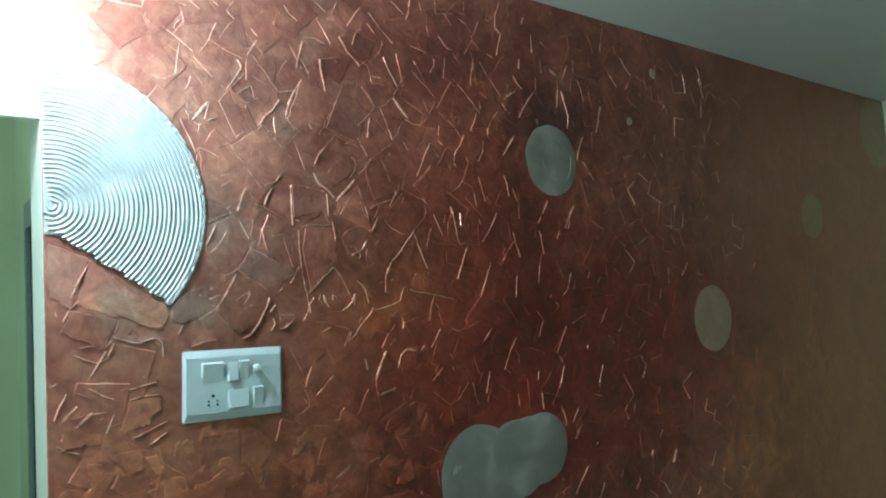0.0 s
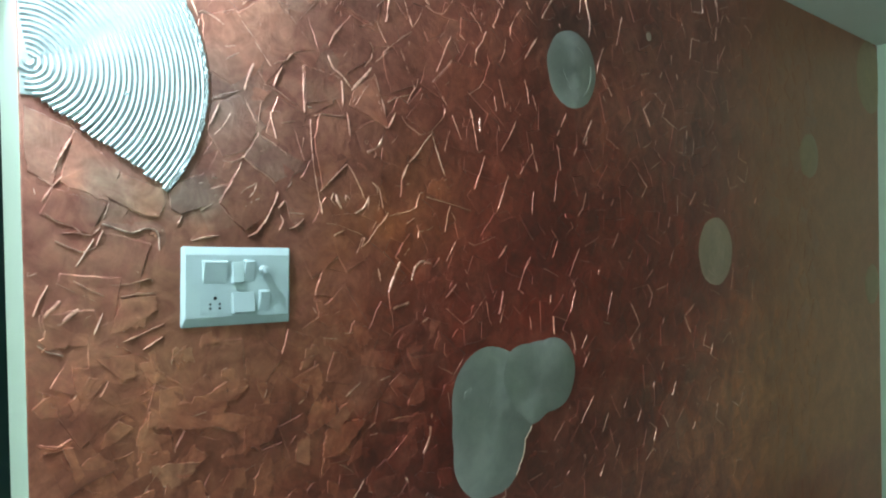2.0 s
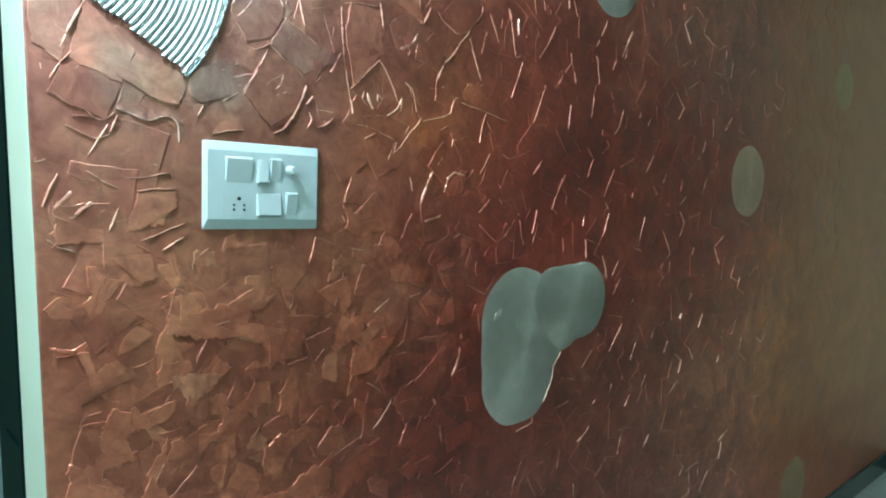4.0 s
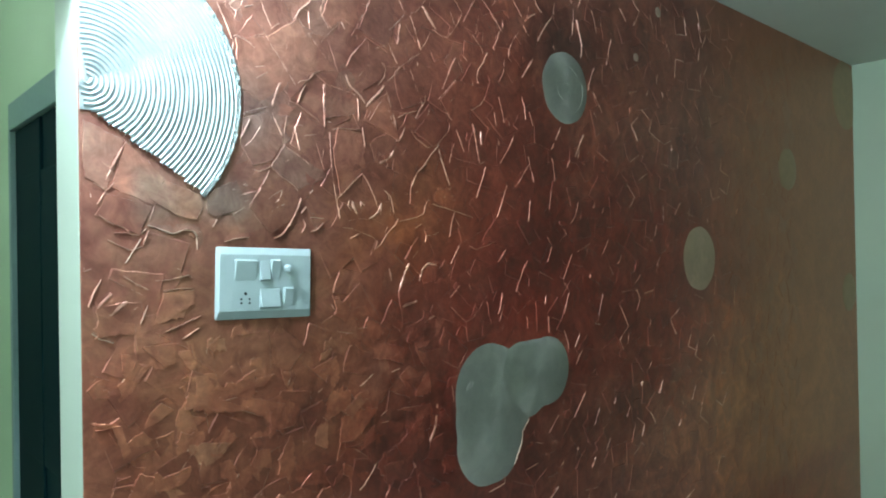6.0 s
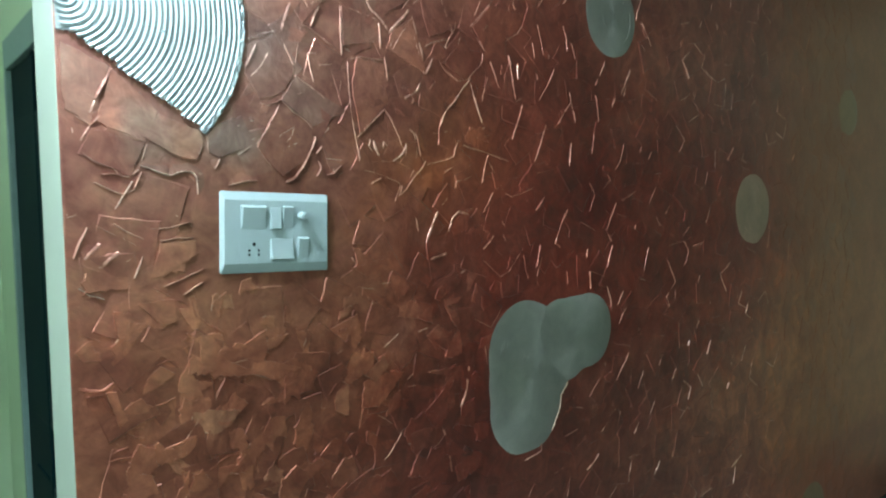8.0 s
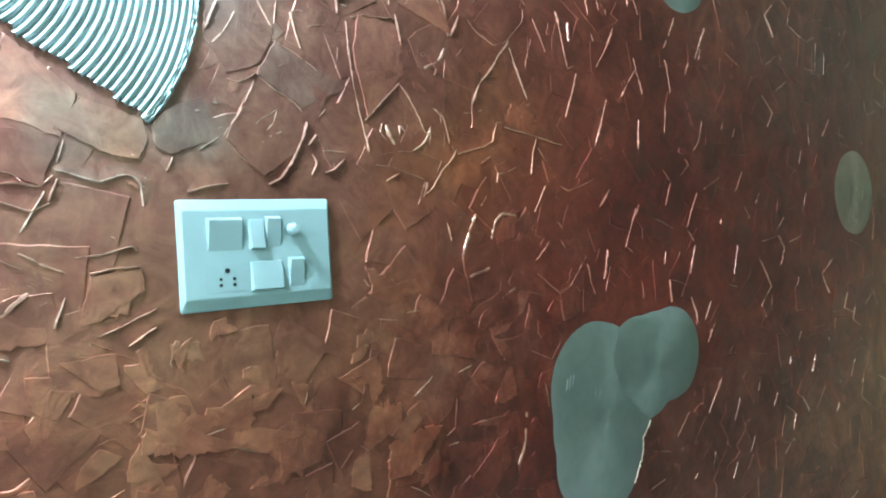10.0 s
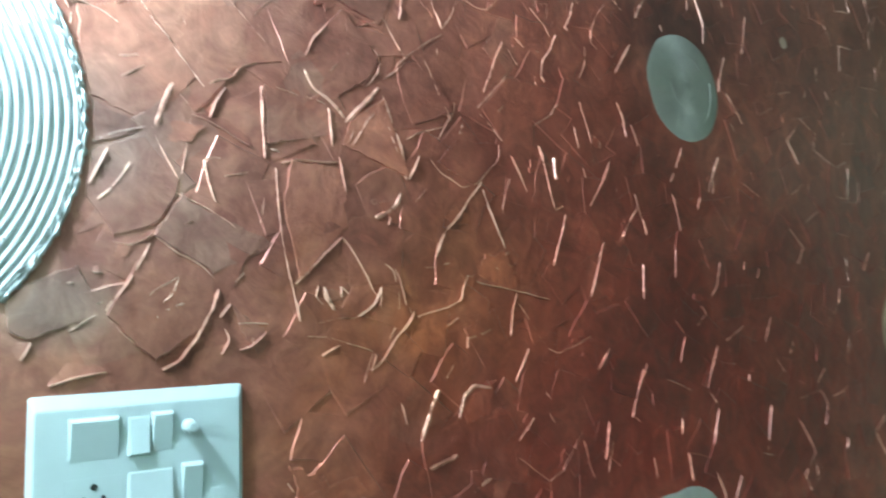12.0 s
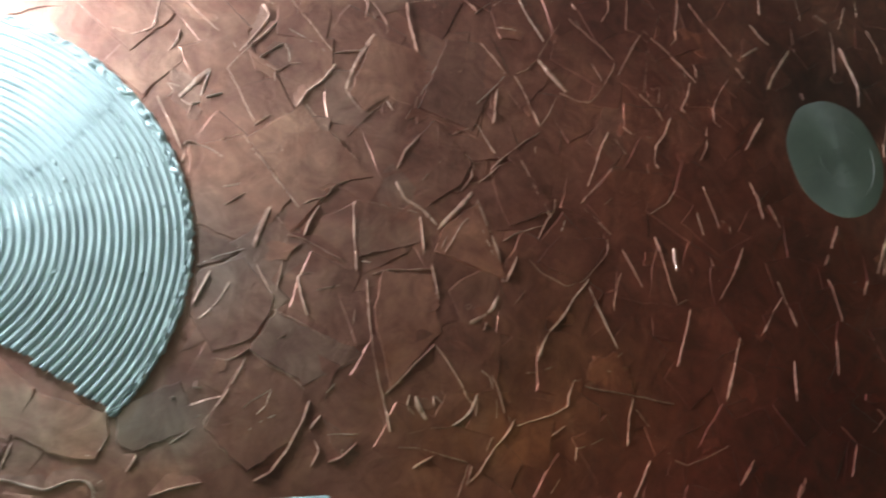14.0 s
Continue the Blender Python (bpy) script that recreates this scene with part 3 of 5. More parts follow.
part("bulb", bm, BULB_DIM, pendant, "glowing bulb of the added passage lamp", smooth=True)

# ---- unseen fill tube added on the west wall ----
tube_thing = empty("tube_fill_lamp", (ROOM_L, TUBE[1], TUBE[2]), "unseen fluorescent tube on a batten, added as room fill", "lamp")
part("batten", boxes((0.0, 0.028, -0.62, 0.62, -0.02, 0.02), bevel=0.003), PLASTIC, tube_thing)
bm = bmesh.new()
bmesh.ops.create_cone(bm, segments=16, radius1=0.012, radius2=0.012, depth=1.18, cap_ends=True)
bmesh.ops.rotate(bm, verts=bm.verts, matrix=Matrix.Rotation(radians(90), 3, "X"))
bmesh.ops.translate(bm, verts=bm.verts, vec=(0.036, 0, 0))
part("tube", bm, BULB_DIM, tube_thing, "glowing tube of the added room fill", smooth=True)

# ---- floor tiles ----
SIZE = 0.40
tile_bm = boxes((0.0015, SIZE - 0.0015, 0.0015, SIZE - 0.0015, -0.008, 0.0), bevel=0.0012)
TILE_MESH = finish(tile_bm, "tile", TILE)
for i in range(int((END_R - ROOM_L) / SIZE)):
    for j in range(5):
        ob = new("tile", TILE_MESH)
        ob.location = (END_R - 0.012 - SIZE * (i + 1), -0.012 - SIZE * (j + 1), 0)
        ob.parent = FLOOR
rest = bmesh.new()
box(rest, ROOM_L, END_R - 0.012 - SIZE * int((END_R - ROOM_L) / SIZE) - 0.002, -0.012 - SIZE * 5 - 0.002, 0.0, -0.004, 0.0)
box(rest, ROOM_L, END_R - 0.012, ROOM_B, -0.012 - SIZE * 5 - 0.002, -0.004, 0.0)
box(rest, OPEN_L - 0.5, SIDE_X, 0.0, DEEP, -0.004, 0.0)
tagged(part("tile_field", rest, TILE, FLOOR), kind="stuff")

# ---- trowelled relief of the copper wall ----
MOTIFS = [(1.142, 2.067, 0.118, 0.118), (1.966, 1.524, 0.13, 0.13), (0.775, 1.118, 0.132, 0.200), (0.99, 1.20, 0.148, 0.112), (0.87, 1.12, 0.10, 0.10), (2.49, 0.262, 0.13, 0.13)]


def free_spot(x, z, gap=0.0):
    if not (END_L + 0.006 + gap < x < END_R - 0.01 and 0.12 < z < CEIL - 0.01):
        return False
    if in_fan(x - gap, z + gap) or in_fan(x, z) or in_fan(x - 0.006, z):
        return False
    if -0.012 - gap < x < 0.226 + gap and 1.425 - gap < z < 1.586 + gap:
        return False
    return all(((x - mx) / (rx + gap)) ** 2 + ((z - mz) / (rz + gap)) ** 2 > 1 for mx, mz, rx, rz in MOTIFS)


def ramp_sheet(bm, pts, wide, high, side, reach=0.016):
    """The lay that ends at a knife line: it climbs gently to the line and thins out to nothing."""
    rows = []
    for i, (x, z) in enumerate(pts):
        a, b = pts[max(i - 1, 0)], pts[min(i + 1, len(pts) - 1)]
        d = Vector((b[0] - a[0], b[1] - a[1])).normalized()
        q = i / (len(pts) - 1)
        reach_out = side * reach * (1.0 + 0.62 * noise.noise(Vector((x * 60, z * 60, 5.0)))) * min(1.0, 5 * q + 0.3, 5 * (1 - q) + 0.3)
        if not free_spot(x - d.y * reach_out * 1.2, z + d.x * reach_out * 1.2):
            reach_out *= 0.1
        row = []
        for far, h in ((0.0, 0.40 * high[i]), (0.45, 0.18 * high[i]), (1.0, -0.0005)):
            row.append(bm.verts.new((x - d.y * reach_out * far, -h, z + d.x * reach_out * far)))
        rows.append(row)
    for r0, r1 in zip(rows, rows[1:]):
        for k in range(2):
            bm.faces.new((r0[k], r0[k + 1], r1[k + 1], r1[k])).material_index = 1


def knife_line(bm, path, width, height, rng, wander=0.0022, ramp_side=0, reach=0.016):
    """A raised line of putty along a path: blunt uneven ends, lumps, and if asked a thin ramp of putty at one side."""
    phase = rng.uniform(0, 50)
    fine = []
    for (x0, z0), (x1, z1) in zip(path, path[1:]):
        n = max(2, int(math.hypot(x1 - x0, z1 - z0) / 0.0042))
        fine += [(x0 + (x1 - x0) * k / n, z0 + (z1 - z0) * k / n) for k in range(n)]
    fine.append(path[-1])
    for _ in range(1):
        fine = [fine[0]] + [((a[0] + 2 * b[0] + c[0]) / 4, (a[1] + 2 * b[1] + c[1]) / 4) for a, b, c in zip(fine, fine[1:], fine[2:])] + [fine[-1]]
    pts, wide, high, run = [], [], [], 0.0
    total = len(fine) - 1
    for k, (x, z) in enumerate(fine):
        q = k / total
        off = wander * noise.noise(Vector((phase + k * 0.21, 1.5, 0.0)))
        lift = wander * noise.noise(Vector((phase + k * 0.21, 7.5, 3.0)))
        if not free_spot(x + off, z + lift):
            break
        taper = min(1.0, 0.5 + 0.35 * k, 0.5 + 0.35 * (total - k))
        vary = 0.90 + 0.55 * noise.noise(Vector((phase - k * 0.17, 3.5, 8.0)))
        vary = max(0.45, vary + 0.55 * noise.noise(Vector((phase + k * 0.9, 2.5, 4.0))))
        pts.append((x + off, z + lift))
        wide.append(width * (0.6 + 0.4 * taper) * (0.65 + 0.35 * vary))
        high.append(height * taper * vary)
    if len(pts) > 2:
        tube(bm, pts, wide, high, (-1.0, -0.5, 0.35, 1.0))
        if ramp_side:
            ramp_sheet(bm, pts, wide, high, ramp_side, reach)


def leaf(bm, cell, x, z, rng, fade):
    """One trowel lay of putty: a thin tilted leaf with an uneven outline."""
    tilt, ax = rng.uniform(0.020, 0.075) * fade, rng.uniform(0, math.tau)
    outline = []
    for (x0, z0), (x1, z1) in zip(cell, cell[1:] + cell[:1]):
        n = max(1, int(math.hypot(x1 - x0, z1 - z0) / 0.010))
        for k in range(n):
            px, pz = x0 + (x1 - x0) * k / n, z0 + (z1 - z0) * k / n
            w = 0.004 * noise.noise(Vector((px * 28, pz * 28, 2.0))) + 0.0012 * noise.noise(Vector((px * 150, pz * 150, 7.0)))
            outline.append((px + w, pz - w))
    if len(outline) < 3 or not all(free_spot(px, pz) for px, pz in outline):
        return
    top, low = [], []
    for px, pz in outline:
        h = 0.0014 + tilt * ((px - x) * math.cos(ax) + (pz - z) * math.sin(ax))
        h = min(0.0021, max(0.0001, 0.6 * h)) + 0.0002 * noise.noise(Vector((px * 90, pz * 90, 9)))
        top.append(bm.verts.new((px, -h, pz)))
        low.append(bm.verts.new((px + (px - x) * 0.07, 0.0008, pz + (pz - z) * 0.07)))
    mid = bm.verts.new((x, -0.0014, z))
    for i in range(len(top)):
        j = (i + 1) % len(top)
        bm.faces.new((mid, top[i], top[j]))
        bm.faces.new((top[i], top[j], low[j], low[i]))


def flake(bm, x, z, size, rng, lift=1.0):
    """A flat angular skim of putty left by the trowel, thick at one side and torn at its edges."""
    turn, thin, count = rng.uniform(0, math.tau), rng.uniform(0.30, 0.85), rng.choice((4, 5, 5, 6))
    corners = []
    for k in range(count):
        a = math.tau * (k + rng.uniform(-0.28, 0.28)) / count
        rad = size * rng.uniform(0.45, 1.45)
        u, v = rad * math.cos(a), rad * math.sin(a) * thin
        corners.append((x + u * math.cos(turn) - v * math.sin(turn), z + u * math.sin(turn) + v * math.cos(turn)))
    ring = []
    for (x0, z0), (x1, z1) in zip(corners, corners[1:] + corners[:1]):
        torn = rng.choice((0.3, 0.8, 1.4)) * 0.0080
        n = max(2, int(math.hypot(x1 - x0, z1 - z0) / 0.0055))
        for k in range(n):
            px, pz = x0 + (x1 - x0) * k / n, z0 + (z1 - z0) * k / n
            ring.append((px + torn * noise.noise(Vector((px * 110, pz * 110, 1.0))), pz + torn * noise.noise(Vector((px * 110, pz * 110, 6.0)))))
    if not all(free_spot(px, pz) for px, pz in ring):
        return None
    high, ax = rng.uniform(0.0018, 0.0030) * lift, rng.uniform(0, math.tau)
    top, low = [], []
    for px, pz in ring:
        side = ((px - x) * math.cos(ax) + (pz - z) * math.sin(ax)) / size
        h = max(0.0006, high * (0.75 + 0.6 * side) + 0.0007 * noise.noise(Vector((px * 120, pz * 120, 3.0))))
        top.append(bm.verts.new((x + (px - x) * 0.94, -h, z + (pz - z) * 0.94)))
        low.append(bm.verts.new((px, 0.0006, pz)))
    mid = bm.verts.new((x, -high * 0.75, z))
    for i in range(len(ring)):
        j = (i + 1) % len(ring)
        bm.faces.new((mid, top[i], top[j]))
        bm.faces.new((top[i], top[j], low[j], low[i]))
    return corners


def lays(rng):
    """Centres of the trowel lays and the cells between them."""
    spots, grid = [], {}
    for _ in range(16000):
        x, z = rng.uniform(END_L - 0.04, 2.9), rng.uniform(0.06, CEIL + 0.04)
        if x > 2.0 and rng.random() < (x - 2.0) / 1.0:
            continue
        step = 0.057 + 0.006 * max(0.0, min(1.0, (x - 0.8) / 0.6)) + 0.012 * noise.noise(Vector((x * 2, z * 2, 4)))
        key = (int(x // 0.1), int(z // 0.1))
        near = [p for i in (-1, 0, 1) for j in (-1, 0, 1) for p in grid.get((key[0] + i, key[1] + j), ())]
        if any(math.hypot(x - a, z - b) < step for a, b in near):
            continue
        spots.append((x, z))
        grid.setdefault(key, []).append((x, z))
    cells = []
    for x, z in spots:
        turn = rng.uniform(0, math.tau)
        a, b = rng.uniform(0.034, 0.050), rng.uniform(0.030, 0.044)
        cell = []
        for u, v in ((-1, -1), (1, -1), (1, 1), (-1, 1)):
            u, v = u * a * rng.uniform(0.78, 1.15), v * b * rng.uniform(0.78, 1.15)
            cell.append((x + u * math.cos(turn) - v * math.sin(turn), z + u * math.sin(turn) + v * math.cos(turn)))
        cells.append((x, z, cell))
    return cells


# kinds of knife line: half width and height
BOLD, PLAIN, FAINT, BROAD = (0.0020, 0.0046), (0.0015, 0.0036), (0.0012, 0.0022), (0.0040, 0.0036)
line_rng, marks, ridges = random.Random(11), [], bmesh.new()
loose_lines = []


def drag(kind, x, z, *runs):
    """One drag of the putty knife: it starts at x, z and goes on by runs of (lean in degrees, length in millimetres)."""
    path = [(x, z)]
    for lean, mm in runs:
        x, z = x + math.cos(radians(lean)) * mm / 1000, z + math.sin(radians(lean)) * mm / 1000
        path.append((x, z))
    near = len(loose_lines) < 290 and path[0][0] < 0.95
    bm = bmesh.new() if near else ridges
    size = line_rng.uniform(0.85, 1.15)
    soft = max(0.0, min(1.0, (1.45 - z) / 0.12)) * max(0.0, min(1.0, (0.75 - x) / 0.2))      # rubbed down below the switch plate
    if soft > 0.4:      # the lip of a thin sheet that runs out downwards
        side = -1 if path[-1][0] > path[0][0] else 1
        knife_line(bm, path, kind[0] * size, 0.62 * kind[1] * size, line_rng, 0.0016, side, line_rng.uniform(0.024, 0.042))
    else:
        knife_line(bm, path, kind[0] * size, kind[1] * size, line_rng, 0.0012, line_rng.choice((-1, 0, 0, 1)))
    if near and len(bm.faces):
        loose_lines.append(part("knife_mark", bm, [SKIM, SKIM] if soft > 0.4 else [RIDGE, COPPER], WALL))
    for (x0, z0), (x1, z1) in zip(path, path[1:]):
        marks.extend((x0 + (x1 - x0) * q, z0 + (z1 - z0) * q) for q in (0.0, 0.35, 0.7, 1.0))


def patch(mat, x, z, size):
    """One broad smear of putty that stands out from the lays around it."""
    bm = bmesh.new()
    flake(bm, x, z, size * 1.45, line_rng, 0.35 if mat is SHEEN else 0.85)
    if len(bm.faces):
        part("putty_smear", bm, mat, WALL)


def sheet(mat, x, z, *runs):
    """One flat sheet of putty between knife lines: its corners go on from x, z by runs of (lean in degrees, length in millimetres)."""
    corners = [(x, z)]
    for lean, mm in runs:
        x, z = x + math.cos(radians(lean)) * mm / 1000, z + math.sin(radians(lean)) * mm / 1000
        corners.append((x, z))
    cx, cz = sum(p for p, _ in corners) / len(corners), sum(q for _, q in corners) / len(corners)
    ring = []
    for (x0, z0), (x1, z1) in zip(corners, corners[1:] + corners[:1]):
        n = max(2, int(math.hypot(x1 - x0, z1 - z0) / 0.005))
        for k in range(n):
            px, pz = x0 + (x1 - x0) * k / n, z0 + (z1 - z0) * k / n
            ring.append((px + 0.003 * noise.noise(Vector((px * 90, pz * 90, 1.0))), pz + 0.003 * noise.noise(Vector((px * 90, pz * 90, 6.0)))))
    ring = [(px, pz) for px, pz in ring if free_spot(px, pz)]
    bm, ax = bmesh.new(), line_rng.uniform(0, math.tau)
    slope = line_rng.uniform(0.016, 0.034)
    top, low = [], []
    for px, pz in ring:
        h = 0.0024 + slope * ((px - cx) * math.cos(ax) + (pz - cz) * math.sin(ax)) + 0.0002 * noise.noise(Vector((px * 120, pz * 120, 3.0)))
        top.append(bm.verts.new((cx + (px - cx) * 0.97, -max(0.0012, h), cz + (pz - cz) * 0.97)))
        low.append(bm.verts.new((px, 0.0006, pz)))
    mid = bm.verts.new((cx, -0.0024, cz))
    for i in range(len(ring)):
        j = (i + 1) % len(ring)
        bm.faces.new((mid, top[i], top[j]))
        bm.faces.new((top[i], top[j], low[j], low[i]))
    part("putty_sheet", bm, mat, WALL)


# beside the fan and the jamb
drag(PLAIN, -0.250, 1.618, (-27, 33))
drag(BROAD, -0.249, 1.780, (25, 26), (34, 14), (50, 16))
drag(PLAIN, -0.206, 1.684, (-121, 29))
drag(PLAIN, -0.228, 1.698, (-32, 26), (51, 21))
drag(PLAIN, -0.214, 1.738, (-39, 22))
drag(PLAIN, -0.197, 1.724, (-115, 23))
drag(PLAIN, -0.224, 1.643, (-37, 25), (-19, 31), (-47, 18))
drag(BOLD, -0.170, 1.778, (-119, 33), (-114, 27))
drag(PLAIN, -0.205, 1.596, (-31, 23), (-23, 23), (22, 24))
drag(PLAIN, -0.146, 1.598, (-123, 33), (-121, 21))
drag(PLAIN, -0.167, 1.702, (-27, 9))
drag(PLAIN, -0.194, 1.608, (3, 19), (-13, 26), (45, 20))
drag(BOLD, -0.142, 1.587, (68, 27))
drag(PLAIN, -0.121, 1.659, (-110, 30))
drag(BOLD, -0.114, 1.675, (-114, 17))
drag(PLAIN, -0.133, 1.623, (-18, 25), (-21, 25), (21, 26), (-4, 15), (-55, 12), (-88, 29))
drag(PLAIN, -0.027, 1.668, (-101, 20), (-135, 14), (172, 29))
drag(PLAIN, 0.002, 1.638, (-117, 20))
# over the switch plate
drag(PLAIN, 0.014, 2.244, (-100, 45), (-99, 30), (-153, 25), (167, 26))
drag(PLAIN, -0.023, 2.274, (-33, 35), (-38, 44))
drag(BOLD, 0.025, 2.302, (-138, 24), (-107, 14))
drag(PLAIN, 0.011, 2.076, (-66, 36), (-67, 40))
drag(PLAIN, 0.036, 2.174, (-105, 20), (-126, 17))
drag(BOLD, 0.018, 1.591, (18, 22), (5, 33))
drag(FAINT, 0.044, 2.002, (-102, 24), (-99, 30))
drag(BOLD, 0.052, 2.072, (-101, 20))
drag(PLAIN, 0.038, 2.343, (-37, 30))
drag(FAINT, 0.037, 1.647, (31, 17), (31, 21))
drag(FAINT, 0.038, 1.821, (-63, 31), (-57, 24))
drag(PLAIN, 0.042, 2.219, (-50, 25), (-40, 38))
drag(PLAIN, 0.043, 2.013, (36, 9), (-23, 26), (-30, 48))
drag(BOLD, 0.051, 1.953, (38, 18), (16, 26))
drag(BOLD, 0.080, 1.853, (-117, 28), (-115, 23))
drag(PLAIN, 0.041, 1.914, (-18, 19), (-35, 29), (-29, 26))
drag(PLAIN, 0.069, 2.080, (21, 22))
drag(PLAIN, 0.097, 2.304, (-117, 33), (-103, 13), (-125, 35))
drag(FAINT, 0.121, 1.879, (-162, 40), (-151, 45))
drag(BOLD, 0.103, 1.841, (-118, 27), (-127, 21), (-138, 15))
drag(FAINT, 0.072, 1.661, (-48, 27), (-42, 42))
drag(BOLD, 0.121, 1.743, (-117, 36), (-125, 39), (-126, 19))
drag(PLAIN, 0.074, 2.010, (37, 25), (20, 23))
drag(PLAIN, 0.088, 2.354, (-37, 20))
drag(BOLD, 0.090, 1.958, (9, 12), (17, 17))
drag(PLAIN, 0.101, 2.166, (-63, 20))
drag(PLAIN, 0.082, 1.743, (-11, 16), (21, 17), (32, 15))
drag(BOLD, 0.091, 1.933, (33, 46))
drag(PLAIN, 0.161, 2.202, (-132, 47), (-131, 28), (-127, 20), (-124, 7))
drag(FAINT, 0.106, 1.878, (13, 17))
drag(PLAIN, 0.095, 2.125, (-64, 30), (-66, 34), (-62, 17))
drag(FAINT, 0.079, 2.262, (-27, 42), (-18, 41))
drag(PLAIN, 0.139, 2.318, (-132, 31), (-122, 31))
drag(PLAIN, 0.140, 2.365, (-123, 37), (-40, 25))
drag(FAINT, 0.116, 1.981, (-34, 34))
drag(PLAIN, 0.116, 2.031, (-59, 27), (-48, 30))
drag(BOLD, 0.142, 2.227, (-66, 20), (-122, 22), (-124, 29), (-126, 19))
drag(BROAD, 0.159, 1.955, (-113, 38), (-111, 28), (-105, 16))
drag(PLAIN, 0.130, 2.046, (39, 26))
drag(PLAIN, 0.123, 1.882, (-66, 35), (-64, 34), (-86, 16))
drag(PLAIN, 0.157, 2.124, (-96, 18))
drag(PLAIN, 0.144, 1.989, (-50, 23), (-52, 46))
drag(FAINT, 0.155, 1.924, (-45, 20))
drag(PLAIN, 0.127, 1.748, (-37, 25), (-30, 36), (-47, 19))
drag(PLAIN, 0.151, 1.761, (23, 26))
drag(FAINT, 0.170, 1.895, (-99, 38), (-101, 37))
drag(FAINT, 0.163, 2.030, (-82, 35))
drag(BOLD, 0.197, 1.687, (-111, 25), (-121, 41), (-128, 28), (-157, 21))
drag(PLAIN, 0.191, 2.282, (-124, 27), (-121, 23))
drag(BOLD, 0.175, 2.306, (-47, 23))
drag(PLAIN, 0.177, 2.141, (8, 14))
drag(PLAIN, 0.184, 1.843, (-80, 29), (-72, 23))
drag(PLAIN, 0.151, 1.801, (-23, 23), (-30, 40), (-43, 19))
drag(FAINT, 0.175, 2.035, (-5, 36))
drag(PLAIN, 0.184, 1.843, (21, 14), (-9, 20))
drag(BOLD, 0.213, 1.938, (-123, 24), (-111, 22))
drag(PLAIN, 0.171, 1.898, (-11, 16), (-26, 32), (-33, 35))
drag(FAINT, 0.163, 2.200, (-28, 44), (-34, 42))
drag(PLAIN, 0.210, 1.669, (-131, 21))
drag(PLAIN, 0.181, 2.240, (-55, 24), (-52, 31), (-54, 39))
drag(PLAIN, 0.201, 1.640, (-67, 15), (-122, 19))
drag(BOLD, 0.239, 2.146, (-123, 27), (-138, 31), (-123, 30))
drag(FAINT, 0.192, 1.713, (18, 29), (23, 39))
drag(PLAIN, 0.187, 1.935, (36, 19), (12, 19), (55, 21), (22, 29))
drag(PLAIN, 0.208, 1.825, (14, 30))
drag(BOLD, 0.224, 1.558, (43, 16))
drag(PLAIN, 0.218, 1.613, (13, 17), (40, 25))
drag(FAINT, 0.218, 1.646, (-3, 37))
drag(PLAIN, 0.198, 2.082, (-49, 55), (-48, 25), (-49, 32))
drag(FAINT, 0.258, 1.802, (-102, 34))
drag(BOLD, 0.260, 1.947, (-92, 34), (-90, 31), (-88, 31))
drag(PLAIN, 0.253, 2.109, (-58, 19), (-53, 20))
drag(BROAD, 0.299, 2.201, (-123, 38), (-116, 37), (-108, 28))
drag(PLAIN, 0.237, 2.164, (11, 38), (43, 18))
drag(PLAIN, 0.261, 2.377, (-54, 22), (-36, 24))
drag(PLAIN, 0.274, 1.840, (-88, 38), (-88, 33), (-83, 54), (-79, 41), (-79, 32))
drag(FAINT, 0.254, 2.041, (48, 43), (42, 36))
drag(BOLD, 0.306, 2.300, (-108, 28), (-105, 52))
# between the plate and the first round motif
drag(PLAIN, 0.282, 1.847, (14, 25), (1, 55))
drag(PLAIN, 0.311, 2.099, (-57, 17))
drag(FAINT, 0.311, 1.791, (51, 19))
drag(PLAIN, 0.294, 2.257, (-55, 40), (-90, 21), (-163, 14))
drag(FAINT, 0.264, 1.949, (-9, 55), (-13, 31))
drag(BOLD, 0.294, 1.691, (41, 33), (42, 59))
drag(BOLD, 0.358, 2.050, (-131, 37), (-115, 29))
drag(PLAIN, 0.310, 2.307, (9, 26), (-17, 31))
drag(BOLD, 0.324, 1.598, (24, 30))
drag(FAINT, 0.321, 2.197, (-28, 42))
drag(BROAD, 0.319, 1.980, (-66, 27), (-32, 28), (-46, 33))
drag(PLAIN, 0.307, 1.624, (-4, 26), (-20, 32), (-19, 39))
drag(FAINT, 0.311, 1.639, (9, 38), (-1, 87))
drag(BOLD, 0.349, 2.261, (-88, 23), (-78, 29), (-77, 32))
drag(BOLD, 0.352, 1.928, (-86, 28), (-88, 24))
drag(BOLD, 0.359, 2.109, (-106, 19))
drag(PLAIN, 0.353, 1.975, (51, 26))
drag(BOLD, 0.365, 1.862, (-84, 18), (-81, 31))
drag(FAINT, 0.351, 2.262, (13, 54))
drag(PLAIN, 0.378, 2.000, (58, 26))
drag(FAINT, 0.408, 2.194, (-120, 40), (-118, 54))
drag(PLAIN, 0.398, 1.917, (-120, 38))
drag(PLAIN, 0.399, 1.597, (-114, 24), (-115, 19))
drag(PLAIN, 0.404, 2.414, (-119, 38))
drag(PLAIN, 0.363, 1.752, (-54, 32), (-63, 30), (-65, 21), (-54, 9))
drag(PLAIN, 0.404, 1.594, (-111, 25))
drag(BOLD, 0.419, 1.683, (-119, 21), (-140, 16), (-155, 19))
drag(BROAD, 0.432, 1.969, (-128, 23), (-138, 25), (-133, 33))
drag(PLAIN, 0.432, 1.939, (-135, 30), (-124, 50))
drag(PLAIN, 0.394, 2.146, (18, 45))
